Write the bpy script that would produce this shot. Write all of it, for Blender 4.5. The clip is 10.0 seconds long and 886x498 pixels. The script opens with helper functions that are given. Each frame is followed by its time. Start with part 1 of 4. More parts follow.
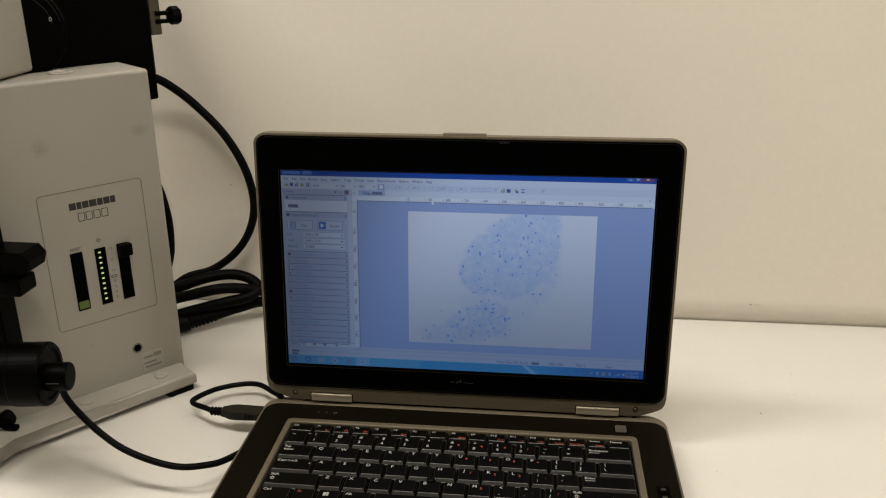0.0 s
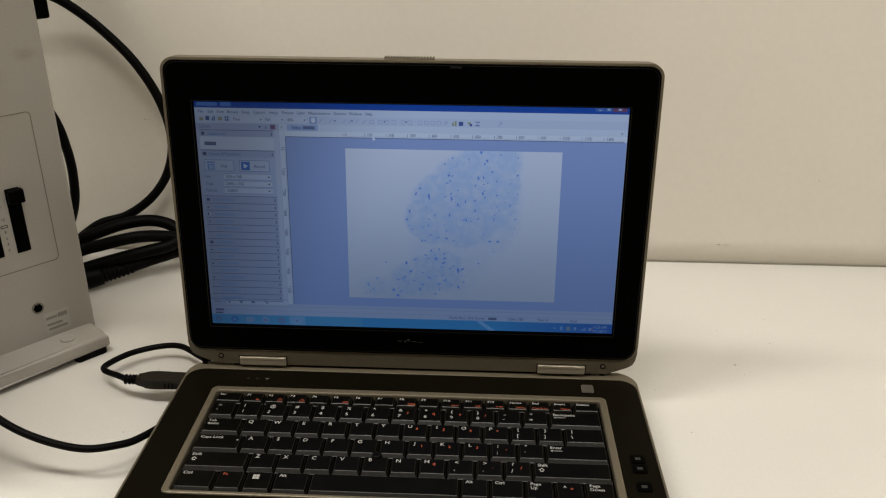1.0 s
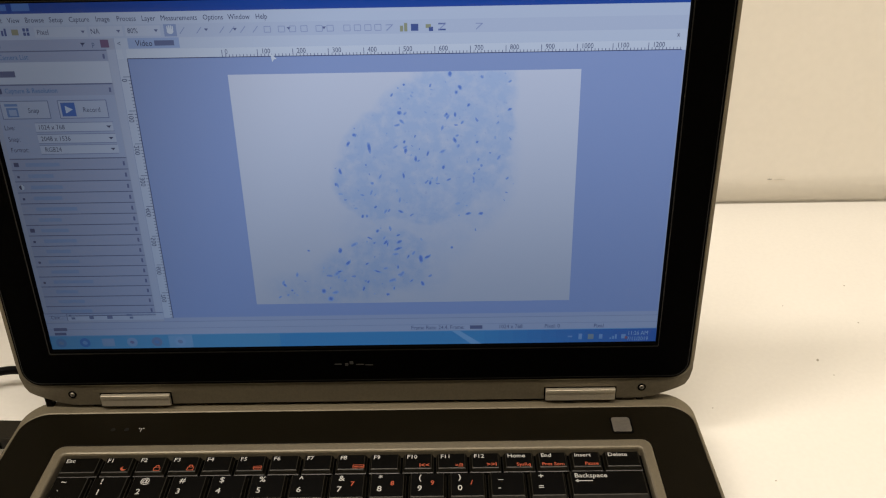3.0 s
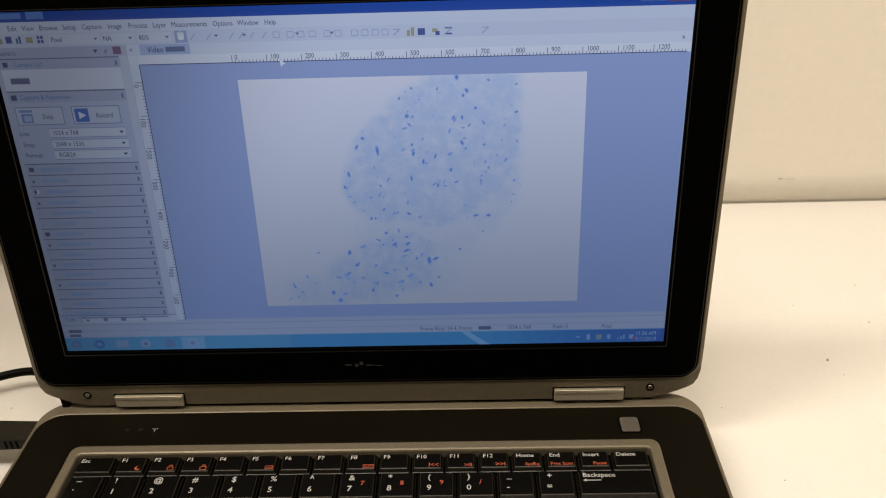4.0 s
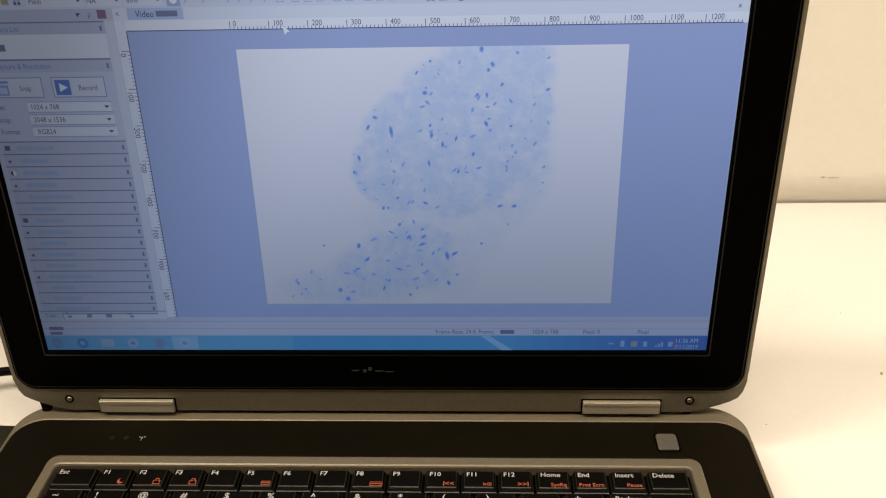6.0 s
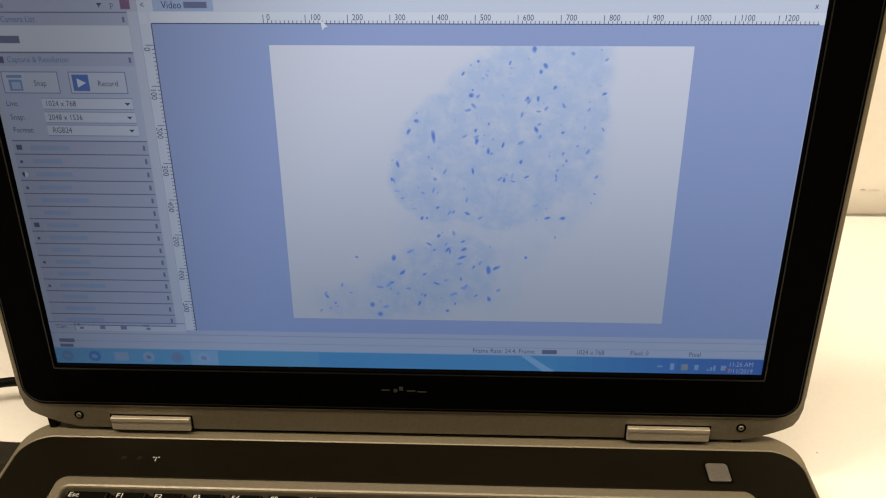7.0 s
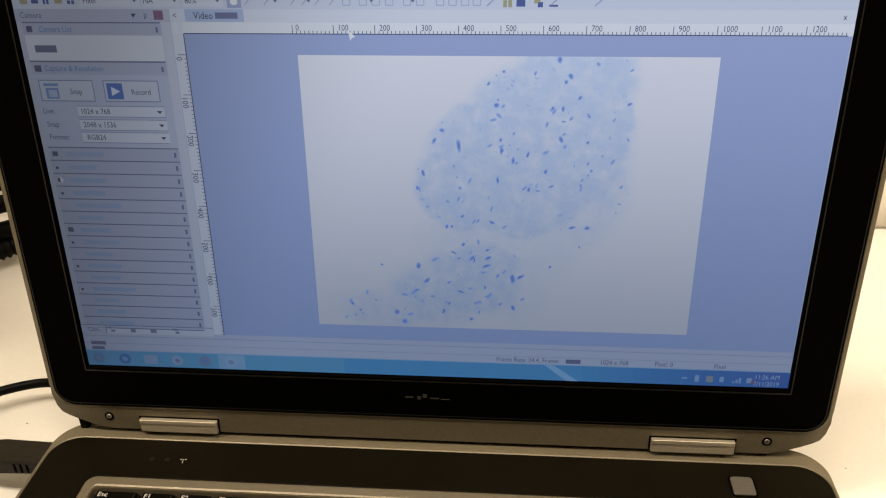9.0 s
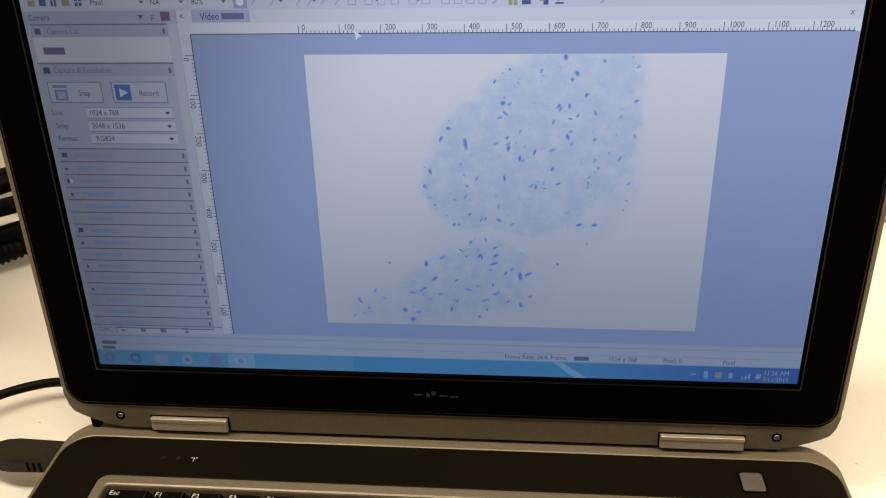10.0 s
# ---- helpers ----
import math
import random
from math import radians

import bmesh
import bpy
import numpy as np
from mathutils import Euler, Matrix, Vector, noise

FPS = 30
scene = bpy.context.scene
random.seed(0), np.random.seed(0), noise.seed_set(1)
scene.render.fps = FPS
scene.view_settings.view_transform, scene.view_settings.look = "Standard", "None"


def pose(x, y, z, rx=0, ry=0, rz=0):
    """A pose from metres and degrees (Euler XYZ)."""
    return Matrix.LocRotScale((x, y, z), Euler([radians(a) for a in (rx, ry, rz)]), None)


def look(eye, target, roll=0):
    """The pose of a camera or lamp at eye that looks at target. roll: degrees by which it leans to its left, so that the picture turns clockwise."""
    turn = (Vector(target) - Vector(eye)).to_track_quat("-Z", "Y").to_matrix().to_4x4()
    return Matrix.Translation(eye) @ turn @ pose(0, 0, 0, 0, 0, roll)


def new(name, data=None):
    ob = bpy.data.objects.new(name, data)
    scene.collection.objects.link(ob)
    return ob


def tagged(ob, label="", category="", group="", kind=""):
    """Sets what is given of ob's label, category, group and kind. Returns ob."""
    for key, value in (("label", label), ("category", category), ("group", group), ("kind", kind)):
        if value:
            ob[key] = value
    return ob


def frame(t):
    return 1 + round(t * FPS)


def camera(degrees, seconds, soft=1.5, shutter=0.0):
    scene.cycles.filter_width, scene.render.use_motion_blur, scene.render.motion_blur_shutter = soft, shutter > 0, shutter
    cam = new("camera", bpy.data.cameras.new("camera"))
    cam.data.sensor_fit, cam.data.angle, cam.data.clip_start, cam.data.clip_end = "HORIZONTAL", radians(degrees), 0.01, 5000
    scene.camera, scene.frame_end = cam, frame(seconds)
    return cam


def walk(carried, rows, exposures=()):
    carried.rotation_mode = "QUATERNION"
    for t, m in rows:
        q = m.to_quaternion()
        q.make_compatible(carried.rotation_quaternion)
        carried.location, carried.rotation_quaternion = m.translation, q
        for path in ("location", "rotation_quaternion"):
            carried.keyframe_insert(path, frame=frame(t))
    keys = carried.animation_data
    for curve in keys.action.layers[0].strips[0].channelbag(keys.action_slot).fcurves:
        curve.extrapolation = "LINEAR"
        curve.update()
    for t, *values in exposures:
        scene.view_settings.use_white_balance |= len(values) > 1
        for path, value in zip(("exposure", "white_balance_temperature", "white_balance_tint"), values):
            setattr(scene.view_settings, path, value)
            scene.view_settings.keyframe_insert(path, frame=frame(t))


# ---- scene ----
PATH = [
    (0, (0.059, -0.653, 0.423), (-0.153, 1.21, -0.275), -0.4),
    (0.5, (0.047, -0.637, 0.417), (-0.053, 1.213, -0.336), 0.6),
    (0.7, (0.048, -0.619, 0.416), (-0.043, 1.216, -0.375), 0.5),
    (1, (0.05, -0.567, 0.398), (-0.029, 1.245, -0.444), 0.3),
    (1.2, (0.047, -0.51, 0.39), (-0.011, 1.266, -0.528), 0.1),
    (1.5, (0.044, -0.428, 0.363), (0.016, 1.313, -0.622), 0.0),
    (1.7, (0.044, -0.382, 0.352), (0.032, 1.338, -0.669), -0.0),
    (2, (0.049, -0.35, 0.332), (0.028, 1.371, -0.686), -0.8),
    (2.5, (0.05, -0.343, 0.331), (0.039, 1.369, -0.703), -1.0),
    (4, (0.054, -0.347, 0.334), (0.002, 1.365, -0.698), -2.0),
    (4.5, (0.055, -0.344, 0.335), (-0.01, 1.362, -0.707), -2.4),
    (5, (0.055, -0.344, 0.336), (-0.013, 1.359, -0.71), -2.5),
    (5.5, (0.055, -0.34, 0.332), (-0.012, 1.366, -0.71), -2.0),
    (5.7, (0.054, -0.33, 0.32), (-0.023, 1.387, -0.703), -2.0),
    (6.8, (0.033, -0.288, 0.301), (-0.043, 1.423, -0.733), -0.6),
    (7, (0.031, -0.289, 0.3), (-0.046, 1.429, -0.721), -0.6),
    (7.5, (0.033, -0.29, 0.299), (-0.075, 1.433, -0.711), -1.1),
    (8, (0.032, -0.29, 0.299), (-0.097, 1.429, -0.716), -1.3),
    (8.5, (0.031, -0.288, 0.301), (-0.115, 1.428, -0.716), -1.2),
    (9, (0.034, -0.291, 0.301), (-0.117, 1.433, -0.701), -1.2),
    (9.5, (0.035, -0.291, 0.301), (-0.117, 1.431, -0.704), -1.4),
    (10, (0.035, -0.291, 0.302), (-0.139, 1.427, -0.708), -2.0),
]
cam = camera(54.8, 10.0, soft=1.15)
walk(cam, [(t, look(eye, target, roll)) for t, eye, target, roll in PATH],
     exposures=[(0.0, -0.2, 6000, 10), (1.0, -0.28, 5800, 10), (1.5, -0.27, 5800, 10), (2.2, -0.04, 6000, 10), (3.8, 0.13, 6350, 14), (5.5, 0.23, 6450, 14), (7.0, 0.48, 6950, 12), (10.0, 0.47, 7000, 12)])

# ---- world and lights ----
world = bpy.data.worlds.new("room_air")
scene.world = world
world.use_nodes = True
world.node_tree.nodes["Background"].inputs["Color"].default_value = (0.9, 0.85, 0.75, 1)
world.node_tree.nodes["Background"].inputs["Strength"].default_value = 0.02

WARM = (1.0, 0.89, 0.735)


def lamp(name, at, size_x, size_y, watts):
    data = bpy.data.lights.new(name, "AREA")
    data.shape, data.size, data.size_y, data.energy, data.color = "RECTANGLE", size_x, size_y, watts, WARM
    ob = new(name, data)
    ob.matrix_world = look(at, (at[0], at[1] + 0.001, at[2] - 1))
    return ob


CEIL = 1.95
LIGHTS = [(-1.08, -0.34, 34.5), (0.05, -0.60, 24.0), (1.75, -0.55, 18.0)]
for lx, ly, watts in LIGHTS:
    lamp("ceiling_light_glow", (lx, ly, CEIL - 0.07), 1.15, 0.22, watts)


# ---- materials ----
def lin(c):
    return tuple((v / 255 / 12.92) if v <= 10 else ((v / 255 + 0.055) / 1.055) ** 2.4 for v in c)


def mat(name, base, rough=0.5, metal=0.0, grain=0.0, scale=200.0, bump=0.0, stain=0.0, stain_scale=8.0, spec=0.5, stain_color=None):
    """A Principled material with a fine grain, larger stains and a fine relief."""
    m = bpy.data.materials.new(name)
    m.use_nodes = True
    nt = m.node_tree
    b = nt.nodes["Principled BSDF"]
    b.inputs["Roughness"].default_value, b.inputs["Metallic"].default_value = rough, metal
    b.inputs["Specular IOR Level"].default_value = spec
    b.inputs["Base Color"].default_value = (*base, 1)
    if not (grain or stain or bump):
        return m
    tc = nt.nodes.new("ShaderNodeTexCoord")
    n1 = nt.nodes.new("ShaderNodeTexNoise")
    n1.inputs["Scale"].default_value, n1.inputs["Detail"].default_value = scale, 6
    n2 = nt.nodes.new("ShaderNodeTexNoise")
    n2.inputs["Scale"].default_value, n2.inputs["Detail"].default_value = stain_scale, 5
    nt.links.new(tc.outputs["Object"], n1.inputs["Vector"])
    nt.links.new(tc.outputs["Object"], n2.inputs["Vector"])
    r1 = nt.nodes.new("ShaderNodeMapRange")
    r1.inputs[1].default_value, r1.inputs[2].default_value = 0.3, 0.7
    r1.inputs[3].default_value, r1.inputs[4].default_value = 1 - grain, 1 + grain
    nt.links.new(n1.outputs["Fac"], r1.inputs[0])
    r2 = nt.nodes.new("ShaderNodeMapRange")
    r2.inputs[1].default_value, r2.inputs[2].default_value = 0.45, 0.75
    r2.inputs[3].default_value, r2.inputs[4].default_value = 0, stain
    nt.links.new(n2.outputs["Fac"], r2.inputs[0])
    mul = nt.nodes.new("ShaderNodeVectorMath")
    mul.operation = "SCALE"
    mul.inputs[0].default_value = base
    nt.links.new(r1.outputs[0], mul.inputs["Scale"])
    mix = nt.nodes.new("ShaderNodeMix")
    mix.data_type = "RGBA"
    nt.links.new(r2.outputs[0], mix.inputs["Factor"])
    nt.links.new(mul.outputs[0], mix.inputs["A"])
    mix.inputs["B"].default_value = (*(stain_color or tuple(v * 0.6 for v in base)), 1)
    nt.links.new(mix.outputs["Result"], b.inputs["Base Color"])
    rr_ = nt.nodes.new("ShaderNodeMapRange")
    rr_.inputs[3].default_value, rr_.inputs[4].default_value = max(rough - 0.08, 0.02), min(rough + 0.08, 1)
    nt.links.new(n2.outputs["Fac"], rr_.inputs[0])
    nt.links.new(rr_.outputs[0], b.inputs["Roughness"])
    if bump:
        bp = nt.nodes.new("ShaderNodeBump")
        bp.inputs["Strength"].default_value, bp.inputs["Distance"].default_value = bump, 0.0004
        nt.links.new(n1.outputs["Fac"], bp.inputs["Height"])
        nt.links.new(bp.outputs["Normal"], b.inputs["Normal"])
    return m


M_TABLE = mat("white_laminate", (0.57, 0.548, 0.50), 0.42, grain=0.02, scale=350, stain=0.10, stain_scale=5, bump=0.06)
M_WALL = mat("painted_wall", (0.69, 0.65, 0.57), 0.75, grain=0.015, scale=160, stain=0.10, stain_scale=3, bump=0.09)
M_ROOM = mat("room_paint", (0.6, 0.57, 0.5), 0.85, grain=0.03, scale=60, stain=0.1)
M_FLOOR = mat("floor_vinyl", (0.28, 0.26, 0.23), 0.5, grain=0.06, scale=90, stain=0.2)
M_SILVER = mat("brushed_magnesium", (0.120, 0.100, 0.064), 0.42, metal=0.35, grain=0.10, scale=900, bump=0.1, stain=0.12, stain_scale=14)
# same finish as the rim metal, with a darker base colour
M_BAR = mat("dark_hinge_bar_metal", (0.088, 0.073, 0.046), 0.42, metal=0.35, grain=0.10, scale=900, bump=0.1, stain=0.12, stain_scale=14)
M_HINGE = mat("satin_hinge_metal", (0.52, 0.46, 0.35), 0.42, metal=0.8, grain=0.06, scale=700, bump=0.06)
M_DECK = mat("soft_black_deck", (0.0034, 0.0026, 0.0011), 0.5, spec=0.03, grain=0.15, scale=1400, bump=0.15, stain=0.25, stain_scale=20, stain_color=(0.0078, 0.0058, 0.0032))
M_BEZEL = mat("matte_black_bezel", (0.0005, 0.00045, 0.0004), 0.5, grain=0.15, scale=1800, bump=0.1, spec=0.01)
M_KEY = mat("black_keycap", (0.0018, 0.0015, 0.0008), 0.42, spec=0.05, grain=0.15, scale=1500, bump=0.12, stain=0.3, stain_scale=60, stain_color=(0.003, 0.0026, 0.002))
# paler, glossier keycap blacks: light caught on front slopes and rims, put in as colour
M_KEY_EDGE = mat("key_front_sheen", (0.0070, 0.0061, 0.0043), 0.36, grain=0.3, scale=700, spec=0.16)
M_KEY_LINE = mat("key_rim_highlight", (0.018, 0.0155, 0.0105), 0.33, grain=0.4, scale=500, spec=0.3)
M_BED = mat("keyboard_bed_black", (0.0006, 0.0006, 0.0005), 0.7, spec=0.02)
M_LEGEND = mat("white_legend_ink", (0.29, 0.28, 0.255), 0.6)
M_ORANGE = mat("orange_legend_ink", (0.26, 0.045, 0.012), 0.6)
M_SCOPE = mat("ivory_enamel", (0.285, 0.268, 0.235), 0.45, grain=0.03, scale=500, bump=0.10, stain=0.3, stain_scale=11, stain_color=(0.28, 0.245, 0.185))
M_SCOPE_D = mat("engraved_groove", (0.13, 0.12, 0.10), 0.7)
M_BLACK = mat("black_enamel", (0.0007, 0.00065, 0.0005), 0.4, grain=0.1, scale=600, bump=0.08, spec=0.03)
M_RUBBER = mat("black_rubber", (0.0013, 0.0012, 0.001), 0.5, grain=0.2, scale=900, bump=0.2, spec=0.06)
M_PLUG = mat("brown_black_plastic", (0.0105, 0.0085, 0.0052), 0.45, grain=0.2, scale=700, bump=0.15, spec=0.12)
M_OLIVE = mat("olive_grey_metal", (0.06, 0.053, 0.034), 0.5, metal=0.3, grain=0.06, scale=400)
M_INK = mat("black_print", (0.015, 0.014, 0.013), 0.6)
M_PAPER = mat("paper_label", (0.32, 0.305, 0.27), 0.7, grain=0.03, scale=300)


M_LIP = mat("dark_plastic_edge", (0.0055, 0.005, 0.0042), 0.35, spec=0.2)
M_BUTTON = mat("satin_button_metal", (0.22, 0.195, 0.155), 0.38, metal=0.8, grain=0.08, scale=700)
M_MARK = mat("dull_grey_mark", (0.035, 0.033, 0.029), 0.4, metal=0.4)


def blotch(name, color, strength):
    """A faint stain that fades out towards its edge, for a thin sheet one unit across."""
    m = mat(name, color, 0.6)
    nt = m.node_tree
    tc = nt.nodes.new("ShaderNodeTexCoord")
    far = nt.nodes.new("ShaderNodeVectorMath")
    far.operation = "LENGTH"
    spots = nt.nodes.new("ShaderNodeTexNoise")
    spots.inputs["Scale"].default_value, spots.inputs["Detail"].default_value = 3.0, 4
    fade = nt.nodes.new("ShaderNodeMapRange")
    fade.interpolation_type = "SMOOTHSTEP"
    fade.inputs[1].default_value, fade.inputs[2].default_value, fade.inputs[3].default_value, fade.inputs[4].default_value = 0.1, 0.95, strength, 0.0
    both = nt.nodes.new("ShaderNodeMath")
    both.operation = "MULTIPLY"
    nt.links.new(tc.outputs["Object"], far.inputs[0])
    nt.links.new(tc.outputs["Object"], spots.inputs["Vector"])
    nt.links.new(far.outputs["Value"], fade.inputs[0])
    nt.links.new(fade.outputs[0], both.inputs[0])
    nt.links.new(spots.outputs["Fac"], both.inputs[1])
    nt.links.new(both.outputs[0], nt.nodes["Principled BSDF"].inputs["Alpha"])
    return m


def glow(name, color, strength):
    m = bpy.data.materials.new(name)
    m.use_nodes = True
    b = m.node_tree.nodes["Principled BSDF"]
    b.inputs["Base Color"].default_value = (0.01, 0.01, 0.01, 1)
    b.inputs["Roughness"].default_value = 0.5
    b.inputs["Specular IOR Level"].default_value = 0.12
    b.inputs["Emission Color"].default_value = (*color, 1)
    b.inputs["Emission Strength"].default_value = strength
    return m


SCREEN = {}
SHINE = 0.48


def painted_view_fade(nt, low=0.64):
    """Viewing-angle fade painted into emission: dimmer, bluer towards lower edge and upper left corner."""
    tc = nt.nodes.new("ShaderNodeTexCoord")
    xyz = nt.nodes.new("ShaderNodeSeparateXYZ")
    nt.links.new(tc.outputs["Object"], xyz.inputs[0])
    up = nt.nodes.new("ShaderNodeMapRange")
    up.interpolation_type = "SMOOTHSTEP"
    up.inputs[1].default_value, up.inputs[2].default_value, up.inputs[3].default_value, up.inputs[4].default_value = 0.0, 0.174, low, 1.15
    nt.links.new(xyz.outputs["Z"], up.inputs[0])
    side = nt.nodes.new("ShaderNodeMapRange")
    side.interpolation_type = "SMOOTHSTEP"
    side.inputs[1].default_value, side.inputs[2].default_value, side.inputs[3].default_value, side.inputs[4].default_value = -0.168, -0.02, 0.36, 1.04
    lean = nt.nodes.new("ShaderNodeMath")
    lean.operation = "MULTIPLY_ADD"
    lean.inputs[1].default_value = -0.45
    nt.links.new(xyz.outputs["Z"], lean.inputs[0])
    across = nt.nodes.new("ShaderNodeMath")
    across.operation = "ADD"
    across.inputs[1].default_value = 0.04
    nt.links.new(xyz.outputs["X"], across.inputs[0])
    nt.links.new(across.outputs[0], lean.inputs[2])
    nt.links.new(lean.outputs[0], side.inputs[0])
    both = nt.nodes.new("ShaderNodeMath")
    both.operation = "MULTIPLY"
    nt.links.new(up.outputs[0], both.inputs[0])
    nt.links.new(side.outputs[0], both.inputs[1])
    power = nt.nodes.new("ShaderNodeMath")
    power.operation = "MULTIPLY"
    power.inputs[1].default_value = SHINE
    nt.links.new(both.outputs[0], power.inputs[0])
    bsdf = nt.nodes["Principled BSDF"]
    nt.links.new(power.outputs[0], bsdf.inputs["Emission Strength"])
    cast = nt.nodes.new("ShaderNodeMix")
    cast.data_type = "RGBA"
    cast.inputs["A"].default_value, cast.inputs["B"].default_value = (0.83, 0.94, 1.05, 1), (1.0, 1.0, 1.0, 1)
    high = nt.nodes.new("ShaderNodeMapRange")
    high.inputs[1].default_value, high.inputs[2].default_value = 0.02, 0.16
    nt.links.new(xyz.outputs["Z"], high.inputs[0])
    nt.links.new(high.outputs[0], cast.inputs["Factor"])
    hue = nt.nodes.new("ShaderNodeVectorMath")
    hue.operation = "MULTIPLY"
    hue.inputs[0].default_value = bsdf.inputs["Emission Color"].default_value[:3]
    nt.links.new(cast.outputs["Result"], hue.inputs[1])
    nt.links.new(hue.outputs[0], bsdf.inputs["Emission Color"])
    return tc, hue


def lit(r, g, b):
    """A colour of the display, shared by all that show it."""
    if (r, g, b) not in SCREEN:
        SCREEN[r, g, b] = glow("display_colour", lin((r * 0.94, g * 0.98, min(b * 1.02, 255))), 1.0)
        painted_view_fade(SCREEN[r, g, b].node_tree)
    return SCREEN[r, g, b]


def picture_material(white, tint, cells):
    """The live picture: a pale field with a mottled, soft-edged slice of tissue made of several lobes."""
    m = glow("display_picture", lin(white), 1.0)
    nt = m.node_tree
    # the picture's emission gets a deeper painted fade than the other display colours
    tc, hue = painted_view_fade(nt, 0.49)

    def node(kind, operation="", vector_type="", interpolation_type="", data_type="", use_clamp=False):
        n = nt.nodes.new(kind)
        if operation:
            n.operation = operation
        if vector_type:
            n.vector_type = vector_type
        if interpolation_type:
            n.interpolation_type = interpolation_type
        if data_type:
            n.data_type = data_type
        if use_clamp:
            n.use_clamp = True
        return n

    warp = node("ShaderNodeTexNoise")
    warp.inputs["Scale"].default_value, warp.inputs["Detail"].default_value = 55, 4
    nt.links.new(tc.outputs["Object"], warp.inputs["Vector"])
    shift = node("ShaderNodeVectorMath", operation="MULTIPLY_ADD")
    nt.links.new(warp.outputs["Color"], shift.inputs[0])
    shift.inputs[1].default_value, shift.inputs[2].default_value = (0.009, 0, 0.009), (-0.0045, 0, -0.0045)
    place = node("ShaderNodeVectorMath", operation="ADD")
    nt.links.new(tc.outputs["Object"], place.inputs[0])
    nt.links.new(shift.outputs[0], place.inputs[1])
    total = None
    for cu, cv, ru, rv, turn, weight, soft in cells:
        mp = node("ShaderNodeMapping", vector_type="TEXTURE")
        mp.inputs["Location"].default_value = ((cu / 1366 - 0.5) * 0.3094, 0, (1 - cv / 768) * 0.174)
        mp.inputs["Rotation"].default_value = (0, radians(turn), 0)
        mp.inputs["Scale"].default_value = (ru * 0.3094 / 1366, 1, rv * 0.174 / 768)
        nt.links.new(place.outputs[0], mp.inputs["Vector"])
        far = node("ShaderNodeVectorMath", operation="LENGTH")
        nt.links.new(mp.outputs[0], far.inputs[0])
        inside = node("ShaderNodeMapRange", interpolation_type="SMOOTHSTEP")
        inside.inputs[1].default_value, inside.inputs[2].default_value = 1.0 - soft, 1.0 + soft * 0.4
        inside.inputs[3].default_value, inside.inputs[4].default_value = weight, 0.0
        nt.links.new(far.outputs["Value"], inside.inputs[0])
        if total is None:
            total = inside.outputs[0]
        else:
            most = node("ShaderNodeMath", operation="MAXIMUM")
            nt.links.new(total, most.inputs[0])
            nt.links.new(inside.outputs[0], most.inputs[1])
            total = most.outputs[0]
    fine = node("ShaderNodeTexNoise")
    fine.inputs["Scale"].default_value, fine.inputs["Detail"].default_value, fine.inputs["Roughness"].default_value = 150, 5, 0.6
    nt.links.new(place.outputs[0], fine.inputs["Vector"])
    mottle = node("ShaderNodeMapRange")
    mottle.inputs[1].default_value, mottle.inputs[2].default_value, mottle.inputs[3].default_value, mottle.inputs[4].default_value = 0.3, 0.75, 0.25, 1.55
    nt.links.new(fine.outputs["Fac"], mottle.inputs[0])
    speck = node("ShaderNodeTexNoise")
    speck.inputs["Scale"].default_value, speck.inputs["Detail"].default_value, speck.inputs["Roughness"].default_value = 620, 2, 0.5
    nt.links.new(place.outputs[0], speck.inputs["Vector"])
    spots = node("ShaderNodeMapRange", interpolation_type="SMOOTHSTEP")
    spots.inputs[1].default_value, spots.inputs[2].default_value, spots.inputs[3].default_value, spots.inputs[4].default_value = 0.60, 0.80, 0.0, 0.32
    nt.links.new(speck.outputs["Fac"], spots.inputs[0])
    amount = node("ShaderNodeMath", operation="MULTIPLY", use_clamp=True)
    nt.links.new(total, amount.inputs[0])
    nt.links.new(mottle.outputs[0], amount.inputs[1])
    mix = node("ShaderNodeMix", data_type="RGBA")
    nt.links.new(amount.outputs[0], mix.inputs["Factor"])
    mix.inputs["A"].default_value, mix.inputs["B"].default_value = (*lin(white), 1), (*lin(tint), 1)
    inked = node("ShaderNodeMath", operation="MULTIPLY", use_clamp=True)
    nt.links.new(total, inked.inputs[0])
    nt.links.new(spots.outputs[0], inked.inputs[1])
    dark = node("ShaderNodeMix", data_type="RGBA")
    nt.links.new(inked.outputs[0], dark.inputs["Factor"])
    nt.links.new(mix.outputs["Result"], dark.inputs["A"])
    dark.inputs["B"].default_value = (*lin((124, 156, 228)), 1)
    nt.links.new(dark.outputs["Result"], hue.inputs[0])
    return m


# ---- mesh helpers ----
def part(name, bm, material, parent=None, label="", m=None, smooth=False):
    me = bpy.data.meshes.new(name)
    bm.normal_update()
    bm.to_mesh(me)
    bm.free()
    if smooth:
        for p in me.polygons:
            p.use_smooth = True
    for one in material if isinstance(material, (list, tuple)) else [material]:
        me.materials.append(one)
    ob = new(name, me)
    if parent:
        ob.parent = parent
    if m is not None:
        ob.matrix_local = m
    if label:
        tagged(ob, label)
    return ob


def empty(name, m, label, category, parent=None):
    ob = new(name)
    ob.empty_display_size = 0.05
    if parent:
        ob.parent = parent
    ob.matrix_local = m
    return tagged(ob, label, category)


def bevel(bm, width, segments=2, edges=None):
    bmesh.ops.bevel(bm, geom=edges or bm.edges[:], offset=width, segments=segments, affect="EDGES", profile=0.5, clamp_overlap=True)
    return bm


